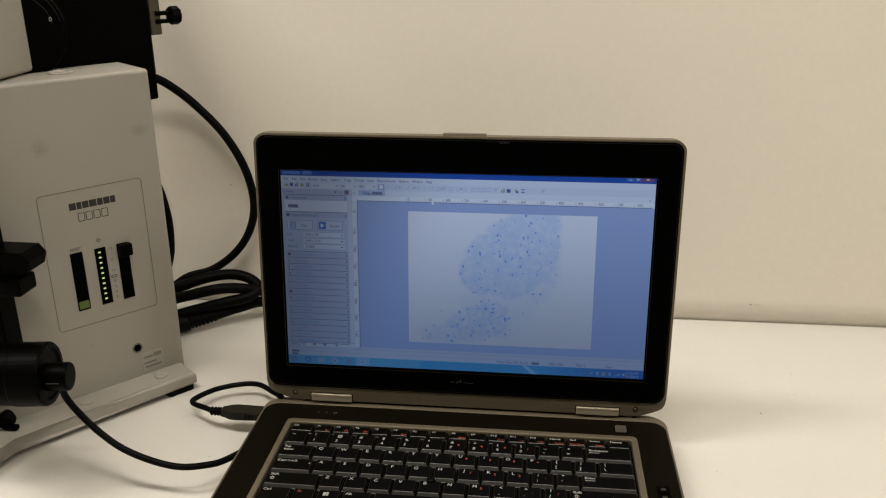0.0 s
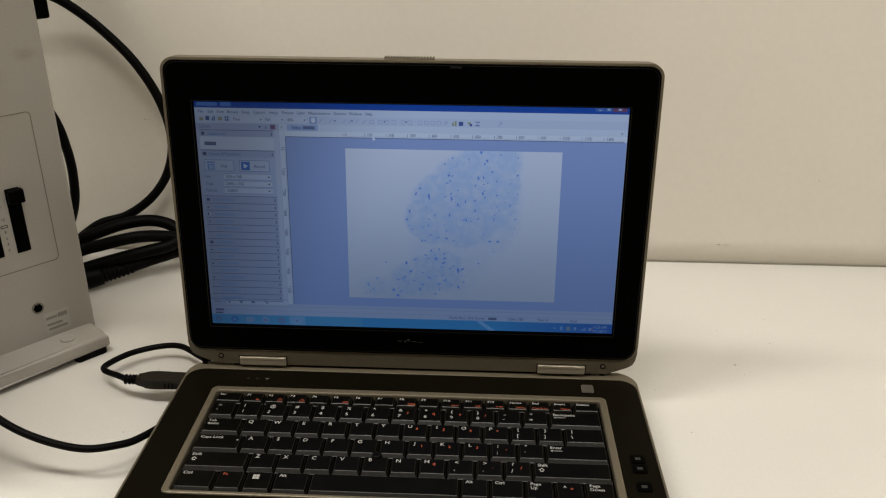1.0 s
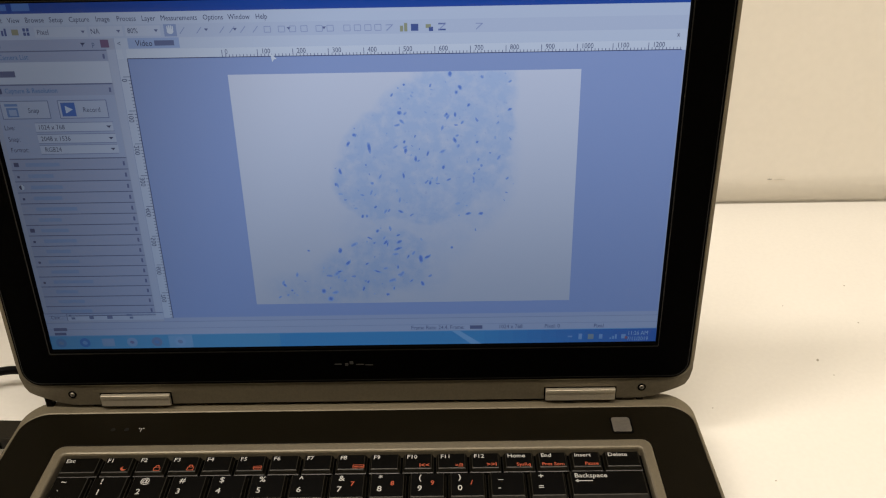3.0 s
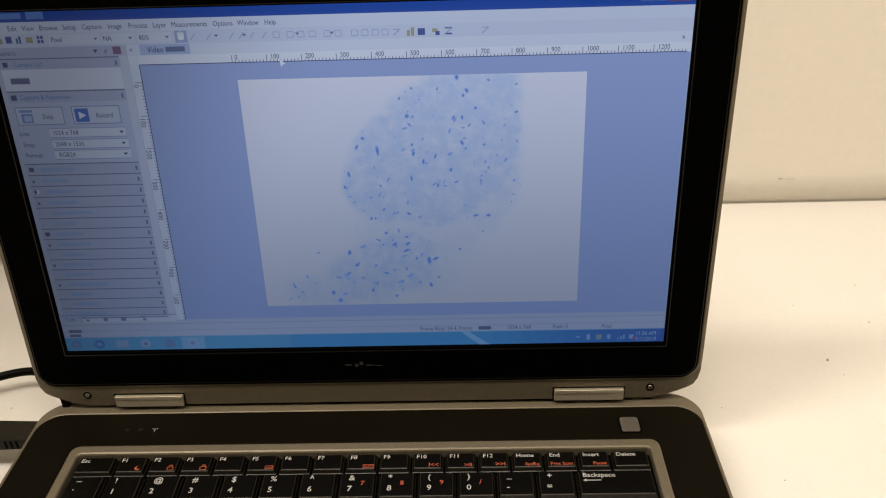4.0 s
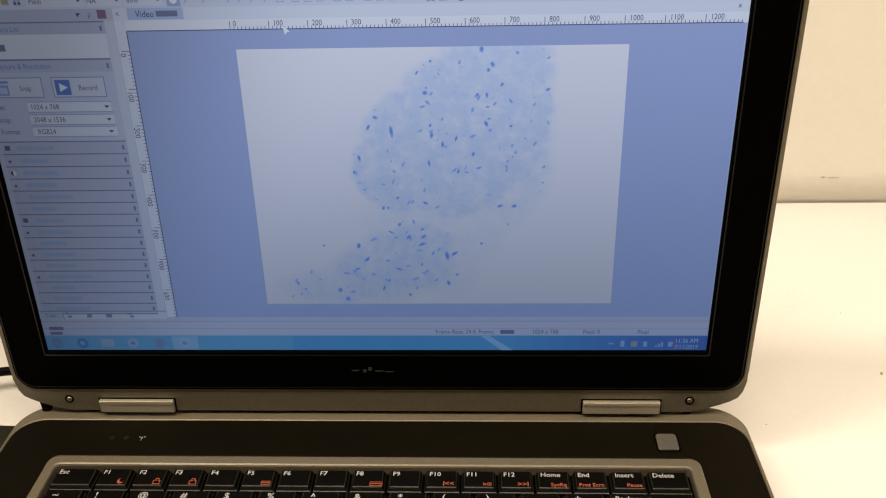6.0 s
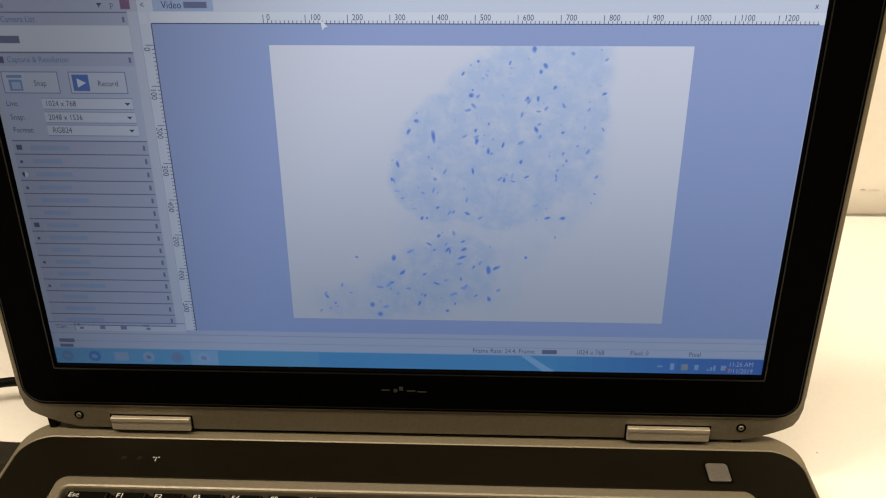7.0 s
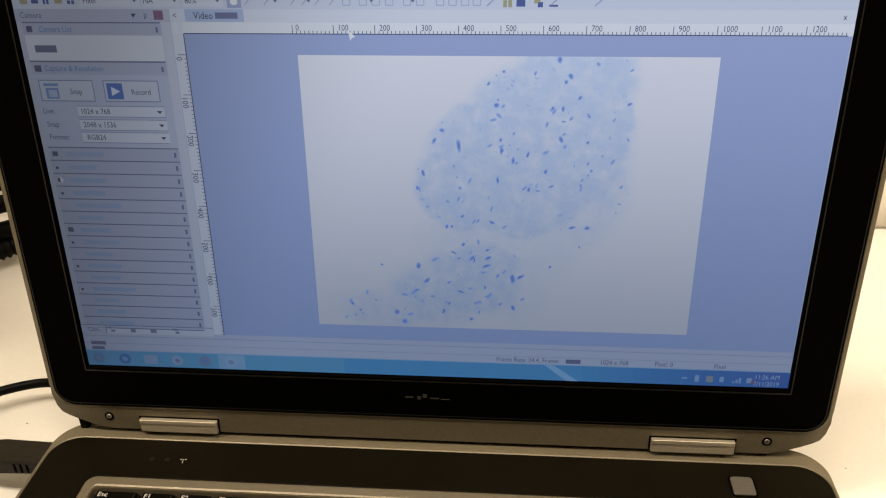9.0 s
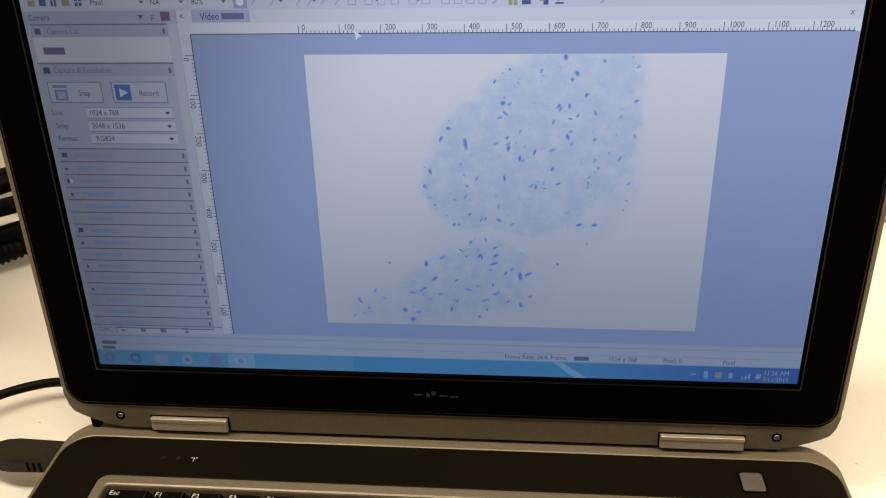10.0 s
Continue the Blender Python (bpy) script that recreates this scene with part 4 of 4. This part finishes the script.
part("pillar", box(-0.330, -0.128, OF, 0.3315, 0.012, 0.310, b=0.003, seg=3), M_SCOPE, scope, "ivory enamelled pillar, faintly stained", m=TO)
wedge = prism([(-0.131, 0.2405), (-0.131, 0.345), (-0.46, 0.345), (-0.46, 0.205), (-0.36, 0.205), (-0.302, 0.2415)][::-1], 0.0055, 0.0185, b=0.004, seg=4)
part("base", wedge, M_SCOPE, scope, m=TO)
for fs in (-0.146, -0.42):
    part("rubber_foot", prism(rr(fs - 0.014, fs + 0.0135, 0.2425, 0.262, 0.004), 0.0, 0.0062), M_RUBBER, scope, m=TO)
for ds in (-0.2321, -0.1596):
    part("screw_cover", lathe([(0.0060, 0.0183), (0.0060, 0.0194), (0.0050, 0.0199), (0.0015, 0.0200)], 24), M_SCOPE, scope, m=TO @ pose(ds, 0.2565, 0))
part("top_cap", lathe([(0.0110, 0.3095), (0.0110, 0.3108), (0.0100, 0.3116), (0.0078, 0.3116), (0.0070, 0.3104), (0.0020, 0.3104)], 28), M_SCOPE, scope, m=TO @ pose(-0.194, 0.2995, 0))
part("arm", box(-0.50, -0.3765, -0.14, 0.069, 0.3115, 0.43, b=0.003, seg=3), M_SCOPE, scope, m=WO)

def pane_xz():
    bm = bmesh.new()
    bm.faces.new([bm.verts.new(q) for q in ((-1, 0, -1), (1, 0, -1), (1, 0, 1), (-1, 0, 1))])
    return bm


# control panel on the flank
panel = part("control_panel", flank(ring(rr(-0.2405, -0.1478, 0.0865, 0.2140, 0.004, 6), rr(-0.2399, -0.1484, 0.0871, 0.2134, 0.0035, 6), -0.0002, 0.00025)), M_SCOPE_D, scope, "panel with light sliders, outlined by a groove", m=TO)
bm = bmesh.new()
widths = (0.0066, 0.0048, 0.0062, 0.0072, 0.0056, 0.0062, 0.0052)
x = -0.2148
for w in widths:
    box(x, x + w - 0.0007, 0.1962, 0.2024, 0.0, 0.00025, bm=bm)
    x += w * 0.995
part("maker_mark", flank(bm), M_INK, panel, "maker's mark in black bars")
bm = bmesh.new()
for i in range(4):
    x = -0.2085 + i * 0.0069
    join(bm, ring(rr(x, x + 0.0060, 0.1848, 0.1926, 0.0008, 2), rr(x + 0.0005, x + 0.0055, 0.1853, 0.1921, 0.0005, 2), 0.0, 0.00025))
part("model_mark", flank(bm), M_INK, panel)
for s0, s1, z0, z1, nm in ((-0.2209, -0.2100, 0.1022, 0.1574, "preset_slot"), (-0.1993, -0.1893, 0.1022, 0.1568, "level_display"), (-0.1791, -0.1684, 0.1018, 0.1565, "slider_slot")):
    slot = part(nm, flank(ring(rr(s0, s1, z0, z1, 0.0004, 2), rr(s0 + 0.0007, s1 - 0.0007, z0 + 0.0007, z1 - 0.0007, 0.0004, 2), -0.0010, 0.0005)), M_BLACK, panel)
    bms0 = flank(box(s0 + 0.0006, s1 - 0.0006, z0 + 0.0006, z1 - 0.0006, -0.0010, 0.0003))
    part("slot_floor", bms0, M_BED, panel)
part("preset_button", flank(box(-0.2198, -0.2111, 0.1036, 0.1108, 0.0, 0.0012, b=0.0004)), glow("green_button", (0.27, 0.33, 0.06), 0.24), panel, "lit green button")
for i in range(10):
    z = 0.1075 + i * 0.00502
    part("level_lamp", flank(box(-0.1962, -0.1940, z - 0.0007, z + 0.0007, 0.0, 0.0006)), LED if i else (LED := glow("yellow_green_lamp", (0.80, 0.85, 0.30), 0.9)), panel)
part("slider_knob", flank(box(-0.1786, -0.1665, 0.1445, 0.1560, 0.0, 0.0065, b=0.0012)), M_BLACK, panel)
bm = bmesh.new()
text_mesh("PRESET", 0.0038, bm, lambda a, b: (-0.2154 + a, 0.1592 + b, 0.0003), "CENTER", 0.8)
for i, words in enumerate(("12", ".", "11", ".", "10", "", "8", "6", "4", "P")):
    if words:
        text_mesh(words, 0.0036, bm, lambda a, b: (-0.1848 + a, 0.1527 - i * 0.0053 + b, 0.0003), "CENTER", 0.8)
join(bm, ring(rr(-0.1875, -0.1822, 0.1255, 0.1280, 0.0006, 2), rr(-0.1870, -0.1827, 0.1260, 0.1275, 0.0004, 2), 0.0, 0.0003))
join(bm, ring(rr(-0.1958, -0.1930, 0.1628, 0.1656, 0.0013, 3), rr(-0.1954, -0.1934, 0.1632, 0.1652, 0.0009, 3), 0.0, 0.0003))
for a in range(0, 360, 45):
    c, s = math.cos(radians(a)), math.sin(radians(a))
    box(-0.1944 + 0.0019 * c - 0.0002, -0.1944 + 0.0019 * c + 0.0002, 0.1642 + 0.0019 * s - 0.0002, 0.1642 + 0.0019 * s + 0.0002, 0.0, 0.0003, bm=bm)
part("panel_print", flank(bm), M_INK, panel)
part("bolt_hole", flank(lathe([(0.0050, -0.0002), (0.0050, 0.0004), (0.0042, 0.0003)], 20)), M_SCOPE_D, scope, m=TO @ pose(-0.1733, 0, 0.0488))
part("bolt", flank(lathe([(0.0040, 0.0), (0.0037, 0.0008)], 6)), M_BED, scope, m=TO @ pose(-0.1733, 0, 0.0488))
tag = part("label", flank(box(-0.1706, -0.1494, 0.0222, 0.0412, 0.0, 0.0003)), M_PAPER, scope, "small paper label with grey print", m=TO)
bm = bmesh.new()
for s0, s1, z0, z1 in ((-0.1690, -0.1595, 0.0352, 0.0374), (-0.1588, -0.1510, 0.0348, 0.0386), (-0.1690, -0.1560, 0.0292, 0.0312), (-0.1682, -0.1520, 0.0250, 0.0270)):
    box(s0, s1, z0, z1, 0.0002, 0.0005, bm=bm)
part("label_print", flank(bm), mat("grey_print", (0.17, 0.16, 0.14), 0.7), tag)

# stains on the flank
M_STAIN = blotch("brown_stain", (0.26, 0.19, 0.085), 0.34)
for s0, z0, ws, wz in ((-0.2306, 0.2540, 0.0105, 0.0105), (-0.1435, 0.2572, 0.0135, 0.0075), (-0.2150, 0.0660, 0.0016, 0.0016)):
    sheet = part("stain", pane_xz(), M_STAIN, scope, m=TO @ pose(s0, OF - 0.0002, z0) @ Matrix.Diagonal((ws, 1, wz, 1)))

# lamp housing behind the pillar
part("lamp_housing", box(-0.33, -0.0918, 0.3325, 0.45, 0.292, 0.50, b=0.004, seg=3), M_BLACK, scope, m=TO)
part("housing_skirt", box(-0.20, -0.0925, 0.3335, 0.43, 0.270, 0.305, b=0.002), M_BLACK, scope, m=TO)
part("housing_bracket", box(-0.0913, -0.0800, 0.336, 0.40, 0.3305, 0.42, b=0.0015), M_OLIVE, scope, "olive grey bracket", m=TO)
for z0 in (0.3505, 0.3430):
    part("clamp_rod", lathe([(0.0022, 0.0), (0.0022, 0.016)], 14), M_BLACK, scope, m=TO @ pose(-0.086, 0.336, z0, 0, 90, 0))
part("clamp_knob", lathe([(0.0078, 0.0), (0.0088, 0.001), (0.0088, 0.0085), (0.0076, 0.0098)], 8), M_BLACK, scope, "black hand screw", m=TO @ pose(-0.0715, 0.336, 0.3478, 0, 90, 0))
dial = part("filter_dial", lathe([(0.040, 0), (0.042, 0.002), (0.042, 0.020), (0.040, 0.022)], 48), M_BLACK, scope, m=TO @ pose(-0.218, 0.3315, 0.345, 90, 0, 0) @ pose(0, 0, -0.006))
for r in (0.030, 0.0365, 0.0395):
    bmr = bmesh.new()
    a0 = [(r * math.cos(radians(a)), r * math.sin(radians(a))) for a in range(10, 120, 5)]
    a1 = [((r + 0.0003) * math.cos(radians(a)), (r + 0.0003) * math.sin(radians(a))) for a in range(10, 120, 5)]
    for i in range(len(a0) - 1):
        bmr.faces.new([bmr.verts.new((*q, 0.0222)) for q in (a0[i], a1[i], a1[i + 1], a0[i + 1])])
    part("dial_ring", bmr, M_MARK, dial)
bmr = ring(rr(0.0270, 0.0294, 0.0070, 0.0106, 0.0011, 3), rr(0.0275, 0.0289, 0.0075, 0.0101, 0.0007, 3), 0.0221, 0.0223)
part("dial_mark", bmr, M_LEGEND, dial)

# stage and focus, at the front
bm = prism([(-0.46, 0.170), (-0.337, 0.167), (-0.3285, 0.172), (-0.3255, 0.181), (-0.331, 0.1885), (-0.46, 0.1895)], -0.010, 0.018, b=0.0015)
bmesh.ops.transform(bm, matrix=Matrix(((1, 0, 0, 0), (0, 0, -1, 0), (0, 1, 0, 0), (0, 0, 0, 1))), verts=bm.verts)
part("stage", bm, M_BLACK, scope, m=WO @ pose(-0.014, -0.044, -0.003))
part("stage_holder", box(-0.46, -0.346, -0.070, -0.045, 0.1510, 0.1650, b=0.002), M_BLACK, scope, m=WO)
part("focus_block", box(-0.46, -0.3680, -0.068, -0.045, 0.085, 0.260, b=0.002), M_BLACK, scope, m=WO)
KNOB = pose(0, 0, 0, 0, 90, 8)
coarse = part("coarse_knob", lathe([(0.0235, -0.03), (0.0245, -0.001), (0.0250, 0.0), (0.0250, 0.022), (0.0240, 0.0235), (0.020, 0.024), (0.019, 0.0225), (0.012, 0.0225)], 48), M_BLACK, scope, m=WO @ pose(-0.334, -0.106, 0.1030) @ KNOB)
bm = bmesh.new()
for i in range(60):
    a = 2 * math.pi * i / 60
    r0, r1 = 0.0213, 0.0213 + (0.0014 if i % 5 else 0.0022)
    d = Vector((math.cos(a), math.sin(a)))
    e = Vector((-d.y, d.x)) * 0.00014
    bm.faces.new([bm.verts.new((*(d * r + e * k), 0.02405)) for r, k in ((r0, 1), (r0, -1), (r1, -1), (r1, 1))])
part("knob_scale", bm, M_MARK, coarse)
fine = part("fine_knob", lathe([(0.0105, 0), (0.0108, 0.001), (0.0112, 0.017), (0.0106, 0.0185), (0.009, 0.0188)], 36), M_BLACK, scope, m=WO @ pose(-0.3122, -0.107, 0.1025) @ KNOB)
part("knob_line", box(-0.0003, 0.0003, -0.0116, -0.0108, 0.004, 0.014), M_MARK, fine)
part("clamp_lever", lathe([(0.0065, 0.0), (0.0070, 0.001), (0.0070, 0.010), (0.0060, 0.011)], 24), M_BLACK, scope, m=WO @ pose(-0.397, -0.056, 0.0250, 0, 60, 20))
part("lever_tip", box(-0.394, -0.381, -0.060, -0.054, 0.0195, 0.0235, b=0.001), M_BLACK, scope, m=WO)

# ---- cables ----
def cord(name, pts, radius, label, **kw):
    return tagged(part(name, tube(pts, radius, **kw), M_RUBBER, smooth=True), label, "cable")


cord("lamp_cable", [(-0.372, 0.225, 0.287), (-0.357, 0.235, 0.278), (-0.341, 0.2429, 0.2668), (-0.3177, 0.2507, 0.2443), (-0.2882, 0.2507, 0.2118), (-0.2679, 0.2507, 0.1732), (-0.2608, 0.2507, 0.1336), (-0.2689, 0.2497, 0.0991), (-0.2893, 0.2497, 0.0707), (-0.3173, 0.2463, 0.0508), (-0.3481, 0.2429, 0.0411), (-0.3817, 0.2384, 0.0184), (-0.42, 0.235, 0.0047)], 0.0046, "thick black cable looping down behind the microscope")
cord("hanging_cable", [(-0.352, 0.155, 0.22), (-0.328, 0.152, 0.185), (-0.3195, 0.15, 0.155), (-0.3185, 0.15, 0.126), (-0.3235, 0.15, 0.097), (-0.345, 0.155, 0.05), (-0.36, 0.16, 0.0045)], 0.0042, "black cable hanging behind the microscope pillar")
cord("coiled_cord", [(-0.400, 0.175, 0.0065), (-0.352, 0.190, 0.042), (-0.329, 0.200, 0.051), (-0.308, 0.213, 0.055), (-0.287, 0.226, 0.054), (-0.268, 0.231, 0.048), (-0.255, 0.224, 0.040), (-0.262, 0.210, 0.034), (-0.285, 0.199, 0.031), (-0.315, 0.187, 0.026), (-0.344, 0.176, 0.020), (-0.40, 0.155, 0.0065)], 0.0062, "coiled black power cord lying on the bench")
cord("second_cord", [(-0.400, 0.160, 0.0065), (-0.349, 0.178, 0.036), (-0.319, 0.187, 0.044), (-0.290, 0.197, 0.048), (-0.269, 0.212, 0.043), (-0.247, 0.225, 0.034), (-0.21, 0.236, 0.018), (-0.17, 0.242, 0.0065)], 0.0060, "black cord arching over the coil behind the laptop")
plug = empty("power_plug", pose(-0.336, 0.166, 0), "black moulded plug at the end of a cord", "plug")
part("plug_body", tube([(-0.040, -0.018, 0.0125), (-0.012, -0.002, 0.013), (0.014, 0.013, 0.014)], lambda t: 0.0122 - 0.003 * max(0, t - 0.6) / 0.4, 16), M_RUBBER, plug, smooth=True)
part("strain_relief", tube([(0.012, 0.012, 0.014), (0.025, 0.020, 0.0150), (0.040, 0.030, 0.0165)], lambda t: 0.0082 - 0.0020 * t + 0.0009 * math.sin(t * 50), 14, 14), M_RUBBER, plug, smooth=True)
part("cord", tube([(0.037, 0.028, 0.0162), (0.060, 0.046, 0.019), (0.088, 0.059, 0.022), (0.13, 0.068, 0.012), (0.17, 0.070, 0.0062)], 0.0060, 12), M_RUBBER, plug, smooth=True)

# usb cable with its plug in the laptop's side
usb = empty("usb_cable", pose(-0.214, -0.008, 0), "thin black usb cable plugged into the laptop", "cable")
bm = prism([(-0.002, -0.0040), (0.006, -0.0064), (0.012, -0.0074), (0.043, -0.0074), (0.043, 0.0074), (0.012, 0.0074), (0.006, 0.0064), (-0.002, 0.0040)], 0.0142, 0.0218, b=0.0018, seg=3)
part("usb_plug", bm, M_PLUG, usb)
part("neck", tube([(-0.012, 0, 0.018), (-0.006, 0, 0.018), (-0.002, 0, 0.018)], lambda t: 0.0036 + 0.0006 * math.sin(t * 25), 12, 12), M_RUBBER, usb, smooth=True)
for gx in (0.022, 0.025, 0.028):
    part("grip_rib", box(gx, gx + 0.0010, -0.0077, -0.0068, 0.0155, 0.0205), M_BED, usb)
part("cord", tube([(-0.011, 0, 0.018), (-0.020, 0.006, 0.017), (-0.0355, 0.016, 0.015), (-0.0385, 0.028, 0.0130), (-0.026, 0.047, 0.0125), (-0.005, 0.0585, 0.0128), (0.013, 0.058, 0.0138), (0.031, 0.045, 0.0142), (0.045, 0.034, 0.0135), (0.06, 0.018, 0.0095)], 0.0025, 12), M_RUBBER, usb, smooth=True)
cord("camera_cable", [(-0.330, -0.080, 0.094), (-0.315, -0.088, 0.085), (-0.312, -0.086, 0.071), (-0.301, -0.089, 0.059), (-0.283, -0.096, 0.048), (-0.262, -0.102, 0.038), (-0.237, -0.106, 0.031), (-0.214, -0.105, 0.026), (-0.195, -0.094, 0.022), (-0.186, -0.082, 0.019), (-0.172, -0.055, 0.0155)], 0.0027, "black cable from the microscope to the laptop")

# ---- small marks ----
wall = bpy.data.objects["wall_north"]
M_CRUMB = mat("pale_grey_dirt", (0.30, 0.28, 0.23), 0.9, grain=0.3, scale=2000)
M_SCUFF = mat("grey_scuff", (0.33, 0.31, 0.26), 0.8, grain=0.2, scale=500)
for x, z, w, h in ((0.3045, 0.0245, 0.0045, 0.0012), (0.312, 0.0243, 0.010, 0.0003), (-0.291, 0.1500, 0.0030, 0.0010), (-0.2875, 0.1495, 0.0012, 0.0012), (-0.31, 0.098, 0.0012, 0.0006), (0.395, 0.098, 0.0012, 0.0012), (-0.262, 0.05, 0.0012, 0.0005)):
    bm = bmesh.new()
    bmesh.ops.create_icosphere(bm, subdivisions=1, radius=1.0, matrix=Matrix.LocRotScale((x, wall_face(z), z), None, (w / 2, 0.0005, h / 2)))
    part("scuff", bm, M_SCUFF, wall)
for x, y, r in ((0.2735, 0.067, 0.0011), (0.278, 0.053, 0.0005), (0.272, 0.125, 0.0005), (0.314, 0.105, 0.0006), (0.322, 0.148, 0.0006), (0.1985, 0.0255, 0.0005), (0.216, -0.030, 0.0005), (-0.216, 0.034, 0.0006), (-0.213, -0.052, 0.0007)):
    bm = bmesh.new()
    bmesh.ops.create_icosphere(bm, subdivisions=1, radius=r, matrix=pose(0, 0, 0))
    bmesh.ops.scale(bm, vec=(1.2, 0.8, 0.4), verts=bm.verts)
    tagged(part("crumb", bm, M_CRUMB, m=pose(x, y, r * 0.38, 0, 0, x * 900)), "tiny grey speck of dirt on the bench", "speck", "specks on the bench")

# ---- ceiling lights ----
for lx, ly, watts in LIGHTS:
    fixture = empty("ceiling_light", pose(lx, ly, CEIL), "recessed fluorescent ceiling light", "lamp")
    part("frame", ring(rr(-0.62, 0.62, -0.18, 0.18, 0.01), rr(-0.60, 0.60, -0.16, 0.16, 0.01), -0.05, -0.001), M_ROOM, fixture)
    part("diffuser", box(-0.599, 0.599, -0.159, 0.159, -0.045, -0.035), glow("diffuser_glow", WARM, 3.0), fixture)
